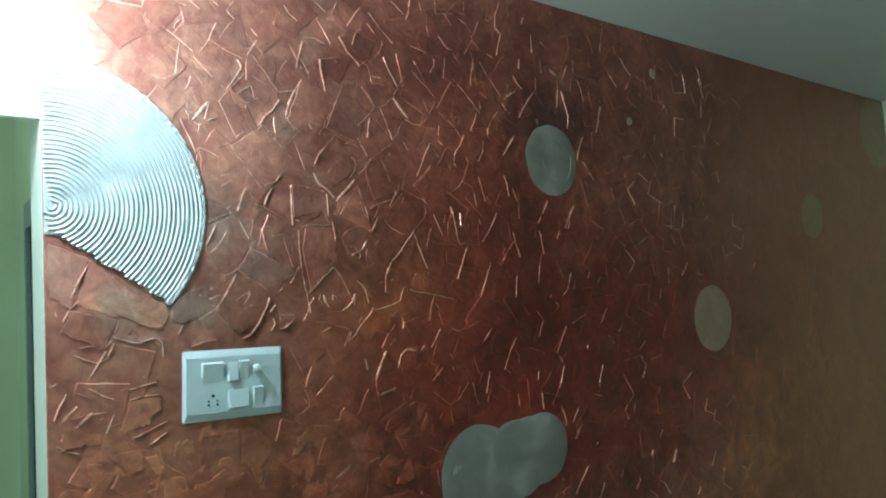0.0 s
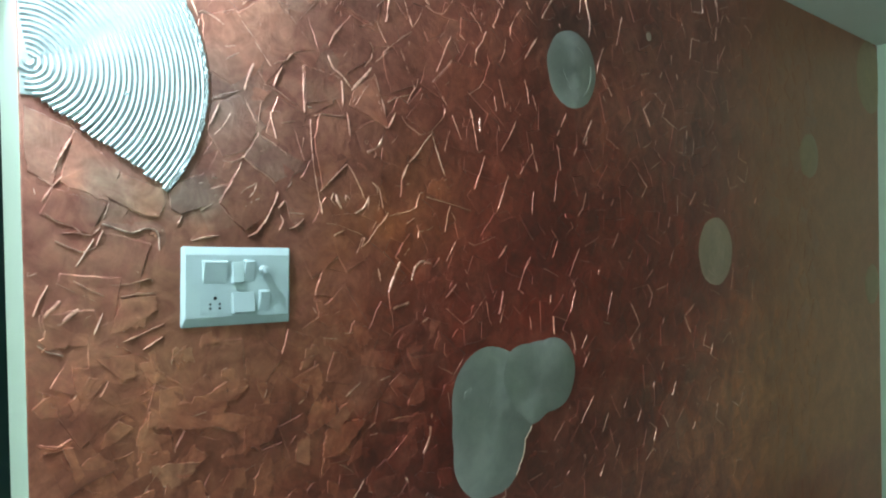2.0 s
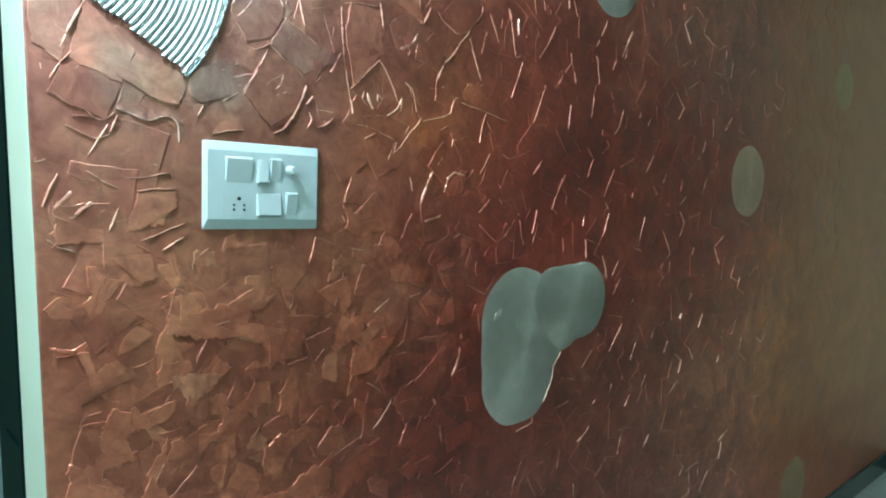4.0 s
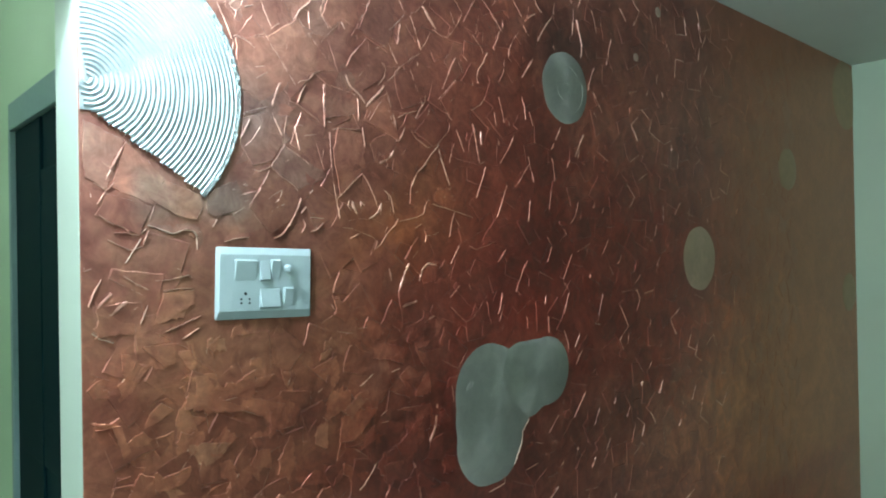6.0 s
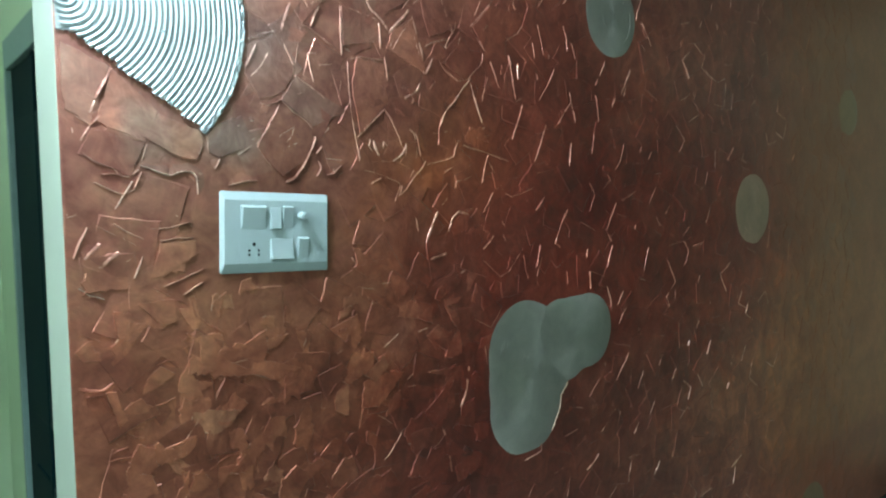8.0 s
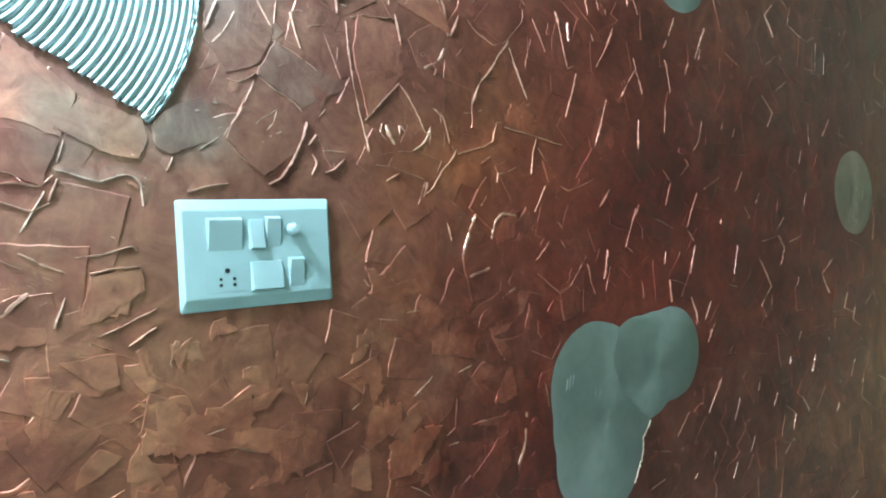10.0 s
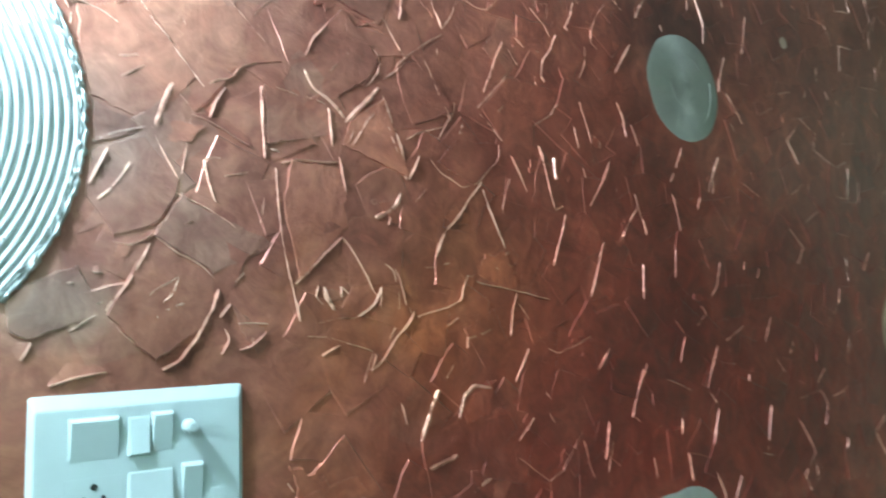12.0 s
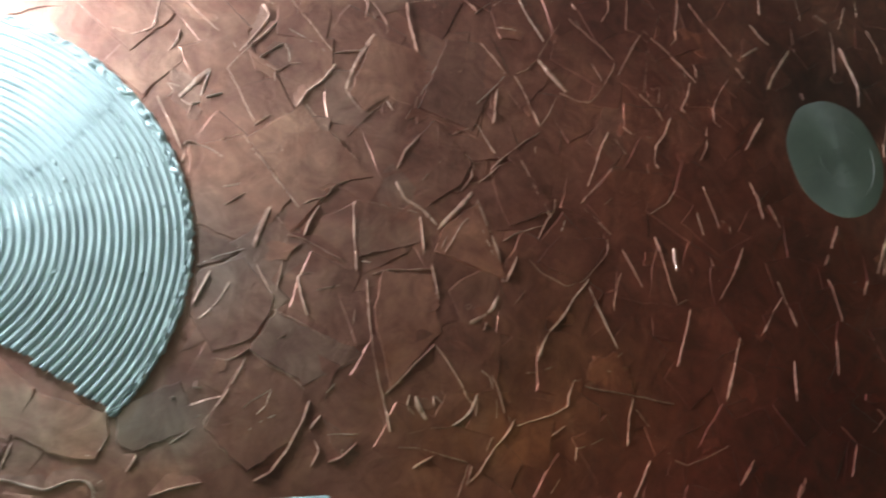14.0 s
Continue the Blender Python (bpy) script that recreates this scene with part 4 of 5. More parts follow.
drag(PLAIN, 0.418, 1.680, (-99, 26))
drag(FAINT, 0.381, 2.051, (-24, 27), (-40, 38), (-73, 14))
drag(PLAIN, 0.407, 2.056, (21, 34))
drag(BOLD, 0.407, 2.328, (-61, 38), (-41, 48))
drag(PLAIN, 0.469, 1.648, (-128, 23), (-138, 30), (-127, 30), (-143, 20))
drag(PLAIN, 0.434, 2.003, (-94, 13), (-131, 29))
drag(BOLD, 0.439, 1.781, (-114, 12))
drag(FAINT, 0.449, 1.704, (-97, 51), (-107, 30), (-123, 17))
drag(PLAIN, 0.438, 1.570, (-72, 20))
drag(PLAIN, 0.432, 1.939, (-67, 40), (-72, 68))
drag(PLAIN, 0.469, 2.413, (-125, 67))
drag(PLAIN, 0.441, 1.709, (-70, 29), (-78, 24))
drag(PLAIN, 0.474, 2.359, (-143, 26), (-108, 36))
drag(PLAIN, 0.480, 2.013, (-139, 33), (-145, 16))
drag(BROAD, 0.438, 1.960, (-72, 39), (-71, 39), (-81, 25))
drag(PLAIN, 0.440, 2.078, (-45, 17), (-65, 29), (-50, 25))
drag(PLAIN, 0.501, 2.158, (-134, 36), (-138, 46), (-95, 23))
drag(FAINT, 0.458, 1.663, (-70, 20))
drag(PLAIN, 0.458, 2.258, (39, 38))
drag(BOLD, 0.485, 2.133, (-104, 30), (-96, 27))
drag(PLAIN, 0.463, 2.208, (-47, 26), (-57, 37))
drag(BOLD, 0.494, 1.874, (-118, 24), (-122, 19))
drag(FAINT, 0.483, 1.805, (45, 28))
drag(PLAIN, 0.474, 1.897, (28, 27), (16, 44))
drag(PLAIN, 0.550, 2.069, (-149, 29), (-143, 50), (-136, 28))
drag(FAINT, 0.492, 1.710, (1, 39))
drag(PLAIN, 0.513, 2.026, (-69, 19))
drag(PLAIN, 0.533, 1.573, (-130, 30))
drag(PLAIN, 0.497, 2.408, (-51, 46), (-40, 55))
drag(PLAIN, 0.516, 2.160, (-66, 30), (-67, 59))
drag(PLAIN, 0.489, 2.377, (-48, 40), (-35, 21), (-102, 24), (-131, 23), (-141, 35))
drag(FAINT, 0.545, 1.636, (-153, 31))
drag(PLAIN, 0.517, 2.017, (-70, 32), (-63, 34), (-61, 25))
drag(PLAIN, 0.516, 2.163, (22, 22), (45, 31))
drag(PLAIN, 0.539, 2.050, (-97, 23))
drag(PLAIN, 0.565, 1.696, (-120, 22), (-98, 15), (-157, 25), (-169, 32), (-167, 26))
drag(FAINT, 0.543, 1.744, (-79, 16))
drag(BOLD, 0.607, 1.842, (-135, 41), (-127, 26), (-133, 22), (-141, 19), (-125, 21), (-112, 24))
drag(PLAIN, 0.566, 1.962, (-106, 19), (-132, 24), (-120, 30))
drag(BOLD, 0.536, 2.295, (-68, 37), (-54, 22), (-61, 21))
drag(PLAIN, 0.559, 1.608, (-103, 18))
drag(PLAIN, 0.586, 2.134, (-118, 40), (-129, 26))
drag(PLAIN, 0.578, 1.932, (-114, 30))
drag(BROAD, 0.558, 2.193, (-50, 34), (-45, 37))
drag(FAINT, 0.617, 2.278, (-127, 59), (-121, 44))
drag(PLAIN, 0.559, 1.605, (10, 27), (20, 20))
drag(PLAIN, 0.566, 2.456, (-41, 29), (-36, 26))
drag(PLAIN, 0.594, 2.303, (-103, 27))
drag(PLAIN, 0.512, 1.870, (-45, 28), (-28, 40), (14, 29), (39, 27), (43, 38), (82, 22))
# up to the first round motif
drag(BOLD, 0.630, 2.470, (-102, 34), (-110, 27))
drag(PLAIN, 0.604, 1.833, (-68, 40), (-68, 37), (-66, 27))
drag(PLAIN, 0.582, 1.688, (-13, 23), (-12, 24), (-11, 33), (-13, 67))
drag(PLAIN, 0.607, 1.955, (-41, 32), (-45, 31))
drag(PLAIN, 0.673, 2.022, (-136, 56), (-136, 36))
drag(BOLD, 0.630, 2.304, (-62, 15))
drag(BOLD, 0.670, 2.079, (-120, 40), (-114, 32), (-117, 31))
drag(PLAIN, 0.663, 1.851, (-114, 47), (-86, 13))
drag(PLAIN, 0.658, 1.668, (-112, 29), (-100, 39))
drag(PLAIN, 0.623, 2.343, (-15, 28), (-14, 29))
drag(PLAIN, 0.591, 2.139, (-22, 31), (2, 25), (45, 25), (54, 54), (73, 14))
drag(BOLD, 0.674, 1.581, (-123, 56))
drag(PLAIN, 0.647, 1.957, (39, 38))
drag(PLAIN, 0.617, 2.276, (-38, 36), (-40, 45), (-45, 25))
drag(FAINT, 0.654, 2.200, (-63, 37))
drag(PLAIN, 0.670, 1.890, (-66, 37), (-63, 35))
drag(FAINT, 0.679, 2.070, (-51, 35))
drag(PLAIN, 0.702, 2.320, (-98, 22), (-121, 27))
drag(PLAIN, 0.697, 2.091, (-33, 24))
drag(PLAIN, 0.714, 2.487, (-89, 39), (11, 104))
drag(PLAIN, 0.740, 2.241, (-121, 70))
drag(PLAIN, 0.657, 1.656, (-54, 39), (-55, 56), (-22, 24), (13, 53), (20, 30))
drag(PLAIN, 0.739, 2.326, (-99, 61), (-4, 14))
drag(FAINT, 0.755, 2.451, (-126, 74))
drag(PLAIN, 0.760, 2.265, (-126, 36), (-121, 33))
drag(BOLD, 0.732, 1.910, (-76, 37), (-80, 41), (-75, 30))
drag(PLAIN, 0.720, 2.384, (-44, 39), (-14, 21))
drag(BOLD, 0.792, 2.114, (-116, 34), (-135, 28), (-104, 32), (-52, 11))
drag(BOLD, 0.780, 1.796, (-114, 94))
drag(FAINT, 0.764, 2.218, (-105, 65), (22, 35), (-99, 31))
drag(PLAIN, 0.787, 1.994, (-129, 36), (-152, 42))
drag(BROAD, 0.765, 1.892, (-90, 36))
drag(PLAIN, 0.756, 1.803, (20, 20))
drag(PLAIN, 0.738, 2.151, (-40, 38), (-60, 22))
drag(PLAIN, 0.781, 2.456, (-23, 48))
drag(PLAIN, 0.761, 2.270, (-36, 37), (-43, 48), (-46, 46))
drag(PLAIN, 0.817, 2.468, (86, 42))
drag(PLAIN, 0.817, 1.952, (-79, 41))
drag(PLAIN, 0.844, 2.185, (-110, 29), (-121, 31), (-27, 9))
drag(PLAIN, 0.844, 2.342, (-104, 36), (-105, 34), (-81, 13), (-137, 19))
drag(PLAIN, 0.830, 1.880, (-75, 57))
drag(PLAIN, 0.856, 1.568, (-134, 47))
drag(BOLD, 0.836, 2.500, (-54, 17))
drag(BOLD, 0.864, 1.751, (-114, 49), (-115, 55))
drag(PLAIN, 0.869, 2.457, (-113, 64), (-125, 63))
drag(BOLD, 0.837, 1.998, (-72, 29), (-74, 45))
drag(FAINT, 0.864, 2.105, (-99, 36), (-122, 31))
drag(PLAIN, 0.857, 2.219, (-86, 27))
drag(FAINT, 0.843, 2.393, (-37, 39))
drag(BOLD, 0.900, 1.897, (-123, 30), (-124, 29), (-129, 46))
drag(PLAIN, 0.929, 2.200, (-131, 46), (-121, 33), (-90, 21))
drag(PLAIN, 0.862, 2.339, (-53, 44), (-49, 46), (-47, 40))
drag(FAINT, 0.882, 2.116, (-39, 28), (7, 31))
drag(PLAIN, 0.895, 2.365, (-21, 22))
drag(PLAIN, 0.964, 1.816, (-133, 44), (-130, 35))
drag(PLAIN, 0.957, 2.531, (-113, 51), (-95, 35), (-31, 26), (-111, 40), (-102, 33))
drag(BOLD, 0.934, 2.009, (-68, 32), (-83, 34))
# past the first round motif
drag(BOLD, 0.946, 2.221, (-52, 23))
drag(PLAIN, 0.964, 1.711, (-97, 62))
drag(BOLD, 0.989, 2.131, (-131, 37), (-126, 44))
drag(FAINT, 0.960, 2.203, (-32, 26))
drag(PLAIN, 0.958, 1.842, (-73, 47), (-73, 34))
drag(PLAIN, 0.966, 1.972, (-67, 44))
drag(BROAD, 1.005, 2.269, (-150, 48))
drag(PLAIN, 0.995, 2.313, (-51, 32), (-35, 21))
drag(PLAIN, 1.038, 2.040, (-127, 48))
drag(PLAIN, 1.026, 2.370, (-93, 33))
drag(BROAD, 1.080, 2.273, (-132, 43), (-130, 40), (-121, 27))
drag(BOLD, 1.055, 2.507, (-110, 30))
drag(PLAIN, 1.061, 1.745, (-99, 60))
drag(PLAIN, 1.038, 1.606, (-51, 36), (-113, 54))
drag(PLAIN, 1.058, 2.008, (-70, 30), (-66, 35))
drag(PLAIN, 1.078, 1.889, (-123, 24))
drag(PLAIN, 1.067, 1.845, (-77, 35), (-81, 38))
drag(PLAIN, 1.082, 2.459, (-90, 63))
drag(PLAIN, 1.085, 2.189, (-65, 23))
drag(PLAIN, 1.091, 2.319, (-92, 50))
drag(BOLD, 1.112, 1.940, (-121, 48))
drag(BOLD, 1.115, 2.384, (-85, 45))
drag(PLAIN, 1.120, 1.629, (-49, 20), (-148, 46))
drag(PLAIN, 1.122, 2.439, (-30, 42))
drag(PLAIN, 1.156, 1.844, (-120, 32))
drag(PLAIN, 1.157, 2.356, (-31, 31))
drag(PLAIN, 1.195, 1.719, (-109, 52), (-135, 34))
drag(PLAIN, 1.188, 2.328, (-90, 36), (-98, 53))
drag(BOLD, 1.206, 1.881, (-110, 32))
drag(BROAD, 1.229, 1.930, (-122, 89))
drag(PLAIN, 1.254, 1.583, (-160, 73))
drag(PLAIN, 1.201, 2.294, (-69, 42), (-71, 42), (-98, 41))
drag(PLAIN, 1.239, 2.384, (-119, 60))
drag(BOLD, 1.291, 2.154, (-117, 59), (-100, 61))
drag(PLAIN, 1.270, 2.407, (-95, 44))
drag(PLAIN, 1.283, 1.715, (-115, 19))
drag(PLAIN, 1.285, 2.009, (-51, 22))
drag(PLAIN, 1.282, 2.341, (-63, 38), (-77, 37))
drag(PLAIN, 1.283, 2.075, (-50, 57), (-56, 22))
drag(PLAIN, 1.332, 1.700, (-119, 25))
drag(PLAIN, 1.321, 2.322, (-52, 28))
drag(BOLD, 1.355, 1.595, (-125, 35), (-131, 23))
drag(PLAIN, 1.392, 2.268, (-110, 47), (-106, 50))
drag(PLAIN, 1.408, 2.483, (-86, 32))
drag(PLAIN, 1.442, 2.387, (-47, 59))
drag(PLAIN, 1.509, 2.453, (-50, 42), (-39, 40))
drag(PLAIN, 1.566, 2.390, (-128, 63))
drag(FAINT, 1.579, 1.574, (29, 58))
drag(PLAIN, 1.655, 1.648, (-111, 40))
drag(PLAIN, 1.680, 2.196, (-102, 39))
drag(PLAIN, 1.706, 2.136, (-68, 22))
drag(PLAIN, 1.825, 1.738, (-131, 65))
drag(PLAIN, 2.295, 1.727, (-128, 28))
# round the paisley
drag(BOLD, 0.673, 1.476, (-138, 46))
drag(PLAIN, 0.678, 1.368, (-134, 30))
drag(PLAIN, 0.638, 1.421, (-38, 36), (-38, 36), (21, 31), (46, 74))
drag(PLAIN, 0.701, 1.513, (-52, 18))
drag(PLAIN, 0.706, 1.479, (-63, 20))
drag(PLAIN, 0.774, 1.427, (-78, 44), (-66, 24))
drag(BOLD, 0.837, 1.448, (-103, 39), (-108, 22))
drag(PLAIN, 0.843, 1.416, (-110, 52))
drag(FAINT, 0.882, 0.840, (14, 46))
drag(PLAIN, 0.902, 1.447, (-36, 22))
drag(BOLD, 0.937, 1.530, (-118, 50), (-115, 43))
drag(BOLD, 0.947, 1.536, (-122, 34))
drag(PLAIN, 0.945, 0.795, (-111, 33))
drag(PLAIN, 0.942, 1.373, (-87, 38))
drag(PLAIN, 1.021, 1.095, (-176, 31), (-150, 20))
drag(PLAIN, 1.030, 1.429, (-104, 29))
drag(BOLD, 1.037, 1.366, (-86, 31), (-84, 20))
drag(PLAIN, 1.073, 0.849, (-144, 31), (-155, 33))
drag(PLAIN, 1.104, 1.346, (162, 65))
drag(PLAIN, 1.113, 0.934, (-138, 39))
drag(BOLD, 1.139, 1.434, (-111, 36), (-114, 39))
drag(PLAIN, 1.119, 1.464, (-51, 32))
drag(PLAIN, 1.112, 1.321, (-66, 45), (-81, 30))
drag(BOLD, 1.159, 1.550, (-125, 47), (-118, 41))
drag(PLAIN, 1.174, 0.950, (-111, 45))
drag(PLAIN, 1.191, 1.298, (-125, 47))
drag(BOLD, 1.217, 1.114, (-135, 51), (-126, 42))
drag(PLAIN, 1.196, 1.240, (-128, 43))
drag(PLAIN, 1.204, 1.248, (-141, 35))
drag(PLAIN, 1.253, 1.487, (-112, 22))
drag(BOLD, 1.264, 0.903, (-124, 41))
drag(PLAIN, 1.271, 1.182, (-133, 21))
drag(PLAIN, 1.288, 1.052, (-118, 62))
drag(PLAIN, 1.266, 1.330, (-15, 39))
drag(PLAIN, 1.316, 1.419, (-108, 48), (-106, 43))
drag(PLAIN, 1.346, 0.943, (-124, 42))
drag(BROAD, 1.376, 0.755, (-130, 48))
drag(PLAIN, 1.355, 1.510, (-51, 38))
drag(PLAIN, 1.390, 1.083, (-122, 36))
drag(PLAIN, 1.432, 1.545, (-129, 40))
drag(PLAIN, 1.466, 1.029, (-121, 39))
drag(PLAIN, 1.463, 1.278, (-100, 40))
drag(PLAIN, 1.416, 1.375, (-56, 55), (-60, 32), (-143, 67), (-59, 43))
drag(PLAIN, 1.425, 1.418, (7, 88))
drag(PLAIN, 1.545, 1.475, (-142, 51))
drag(BOLD, 1.512, 1.428, (-53, 43), (-117, 45))
drag(BOLD, 1.542, 1.108, (-110, 20))
drag(PLAIN, 1.603, 1.165, (-123, 31))
drag(PLAIN, 1.606, 1.311, (-110, 29))
drag(PLAIN, 1.615, 0.734, (-141, 19))
drag(PLAIN, 1.562, 1.408, (7, 51), (26, 39))
drag(BOLD, 1.678, 1.090, (-120, 51))
drag(PLAIN, 1.800, 0.929, (-125, 28))
# under the switch plate
drag(PLAIN, -0.249, 1.393, (7, 8))
drag(BOLD, -0.217, 1.524, (-118, 27), (-111, 26))
drag(PLAIN, -0.248, 1.454, (-30, 14), (-14, 12), (8, 21))
drag(PLAIN, -0.235, 1.428, (-38, 18), (-21, 26))
drag(PLAIN, -0.236, 1.356, (-29, 18), (-27, 16))
drag(BROAD, -0.199, 1.497, (-133, 22), (-137, 18))
drag(PLAIN, -0.232, 1.254, (0, 24), (0, 13))
drag(BROAD, -0.187, 1.269, (-151, 23), (162, 35))
drag(BROAD, -0.171, 1.482, (-144, 19), (-135, 18), (160, 15))
drag(FAINT, -0.190, 1.366, (-86, 42))
drag(BROAD, -0.208, 1.249, (-61, 41), (-70, 38))
drag(BOLD, -0.204, 1.142, (9, 18), (-8, 35))
drag(BOLD, -0.195, 1.156, (9, 25))
drag(FAINT, -0.204, 1.526, (-30, 28), (-30, 50))
drag(BROAD, -0.185, 1.273, (59, 35))
drag(PLAIN, -0.174, 1.341, (-28, 15))
drag(PLAIN, -0.173, 1.461, (24, 20))
drag(BOLD, -0.179, 1.529, (-34, 25), (-30, 28))
drag(PLAIN, -0.163, 1.175, (-16, 19))
drag(BOLD, -0.135, 1.472, (-114, 20), (-115, 17))
drag(FAINT, -0.148, 1.314, (-33, 31))
drag(PLAIN, -0.151, 1.392, (16, 25), (-6, 40))
drag(FAINT, -0.148, 1.266, (45, 30), (15, 30), (-35, 19))
drag(PLAIN, -0.139, 1.431, (-32, 32), (-28, 26))
drag(BOLD, -0.131, 1.220, (3, 20), (18, 22))
drag(BROAD, -0.055, 1.155, (-165, 31), (-166, 21))
drag(BROAD, -0.096, 1.130, (-70, 40), (-79, 44))
drag(PLAIN, -0.107, 1.497, (9, 26), (-2, 34))
drag(PLAIN, -0.082, 1.542, (-32, 9))
drag(PLAIN, -0.124, 1.518, (2, 30), (13, 39), (-54, 9))
drag(PLAIN, -0.103, 1.420, (19, 31), (21, 43))
drag(FAINT, -0.085, 1.397, (-30, 34))
drag(PLAIN, -0.079, 1.309, (19, 21))
drag(PLAIN, -0.078, 1.323, (26, 28))
drag(PLAIN, -0.070, 1.403, (31, 23), (25, 17))
drag(BROAD, -0.056, 1.394, (-82, 30), (-38, 37), (-33, 24))
drag(PLAIN, 0.032, 1.107, (-174, 38), (-155, 41), (-99, 45))
drag(BOLD, -0.013, 1.202, (-126, 27))
drag(BROAD, 0.000, 1.399, (-130, 25), (-67, 23))
drag(PLAIN, -0.026, 1.169, (-5, 21))
drag(PLAIN, 0.037, 1.304, (28, 19))
drag(BROAD, 0.045, 1.101, (-75, 30), (-74, 18))
drag(BROAD, 0.072, 1.127, (52, 29), (-61, 35))
drag(PLAIN, 0.096, 1.243, (0, 17))
drag(BROAD, 0.103, 1.169, (27, 22))
drag(BOLD, 0.149, 1.201, (27, 28))
drag(PLAIN, 0.175, 1.160, (-16, 26))
drag(BOLD, 0.205, 1.174, (43, 34))
drag(PLAIN, 0.238, 1.107, (-54, 34), (-65, 14), (-19, 21))
drag(PLAIN, 0.238, 1.297, (17, 28), (6, 27))
drag(BOLD, 0.297, 0.998, (-140, 38), (-126, 29))
drag(PLAIN, 0.272, 1.449, (-56, 14))
drag(BROAD, 0.264, 1.066, (60, 30), (72, 47), (65, 17))
drag(PLAIN, 0.288, 1.387, (-12, 42))
drag(PLAIN, 0.301, 1.152, (-12, 59))
drag(PLAIN, 0.326, 1.112, (-34, 47))
drag(BOLD, 0.390, 1.065, (-128, 43), (-140, 30))
drag(PLAIN, 0.347, 1.253, (33, 45))
drag(PLAIN, 0.337, 1.388, (4, 29), (-15, 34))
drag(FAINT, 0.426, 1.186, (-150, 24))
drag(PLAIN, 0.408, 1.158, (-3, 20))
drag(BROAD, 0.432, 1.002, (-83, 47))
drag(PLAIN, 0.438, 1.526, (-77, 32))
drag(BOLD, 0.439, 1.275, (11, 41))
drag(BOLD, 0.460, 1.180, (7, 25))
drag(BROAD, 0.502, 1.537, (-124, 30), (-112, 46))
drag(BROAD, 0.475, 1.431, (13, 51))
drag(BROAD, 0.506, 1.043, (-74, 59), (-82, 49))
drag(PLAIN, 0.485, 1.183, (-14, 78))
drag(BROAD, 0.584, 1.402, (-158, 38), (-110, 27))
drag(BROAD, 0.596, 1.529, (168, 33), (-147, 24), (-108, 33))
drag(BROAD, 0.588, 1.186, (-98, 80), (-128, 29))

# smears and crumbs
drag(BROAD, 0.036, 2.077, (52, 31), (47, 26))
drag(BOLD, 0.073, 2.120, (-105, 23), (-108, 16))
drag(PLAIN, 0.038, 2.074, (-32, 13), (25, 14))
drag(PLAIN, 0.135, 2.143, (43, 23), (33, 20))
drag(PLAIN, 0.169, 2.170, (-60, 16), (-90, 14))
drag(PLAIN, 0.137, 2.139, (-27, 25), (34, 18))
drag(BROAD, 0.333, 1.687, (-78, 14), (-61, 21))
drag(PLAIN, 0.325, 1.688, (-110, 15), (-45, 16))
drag(PLAIN, 0.356, 1.686, (-86, 14))
drag(PLAIN, 0.106, 1.659, (73, 17), (43, 18), (31, 31))
drag(PLAIN, 0.151, 1.703, (-109, 21), (-141, 21))
drag(PLAIN, 0.115, 1.648, (40, 25), (20, 29))
drag(PLAIN, 0.425, 1.717, (-38, 18), (-86, 16))
drag(PLAIN, 0.421, 1.709, (-32, 15))
drag(BROAD, 0.414, 1.780, (25, 19), (31, 21), (61, 21))
drag(PLAIN, 0.494, 2.239, (-2, 34))
drag(PLAIN, 0.494, 2.238, (-86, 14))
drag(PLAIN, 0.518, 2.234, (-50, 16))
drag(FAINT, 0.309, 1.802, (-100, 11))
drag(PLAIN, 0.359, 1.686, (-48, 12))
drag(PLAIN, 0.518, 1.713, (14, 16))
drag(PLAIN, 0.628, 1.722, (29, 29))
drag(BOLD, 0.036, 1.698, (9, 6))
drag(PLAIN, 0.064, 1.674, (27, 7))
drag(PLAIN, 0.060, 1.710, (-6, 10))
drag(PLAIN, 0.216, 1.696, (42, 15))
drag(PLAIN, 0.268, 1.865, (-15, 11))
drag(PLAIN, 0.600, 1.723, (31, 17))

# smears
patch(SHEEN, 0.055, 2.093, 0.024)
patch(SHEEN, 0.157, 2.145, 0.027)
patch(SHEEN, 0.305, 1.916, 0.033)
patch(SHEEN, 0.066, 1.870, 0.032)
patch(SHEEN, 0.087, 1.793, 0.034)
patch(SHEEN, 0.206, 1.735, 0.031)
patch(SHEEN, 0.128, 1.680, 0.022)
patch(SHEEN, 0.137, 1.663, 0.018)
patch(SHEEN, 0.235, 1.634, 0.020)
patch(SHEEN, 0.445, 1.750, 0.034)
patch(SKIM, 0.439, 1.789, 0.020)
patch(SHEEN, 0.343, 1.676, 0.020)
patch(SKIM, 0.513, 2.234, 0.018)
patch(SKIM, 0.764, 2.182, 0.025)
patch(SKIM, 0.862, 2.257, 0.029)
patch(SKIM, 1.038, 2.212, 0.031)
patch(SKIM, 0.158, 1.872, 0.026)
patch(SKIM, 0.626, 1.706, 0.027)
patch(SHEEN, -0.229, 1.801, 0.022)
patch(SHEEN, -0.138, 1.686, 0.032)
patch(SHEEN, -0.045, 1.669, 0.041)
patch(SKIM, -0.077, 1.469, 0.035)
patch(SKIM, -0.182, 1.443, 0.036)
patch(SKIM, -0.225, 1.325, 0.023)
patch(SKIM, -0.031, 1.310, 0.026)
patch(SKIM, -0.122, 1.370, 0.038)
patch(SKIM, -0.157, 1.102, 0.027)
patch(SKIM, -0.158, 1.081, 0.025)
patch(SKIM, -0.062, 1.237, 0.026)
patch(SKIM, 0.309, 1.418, 0.047)
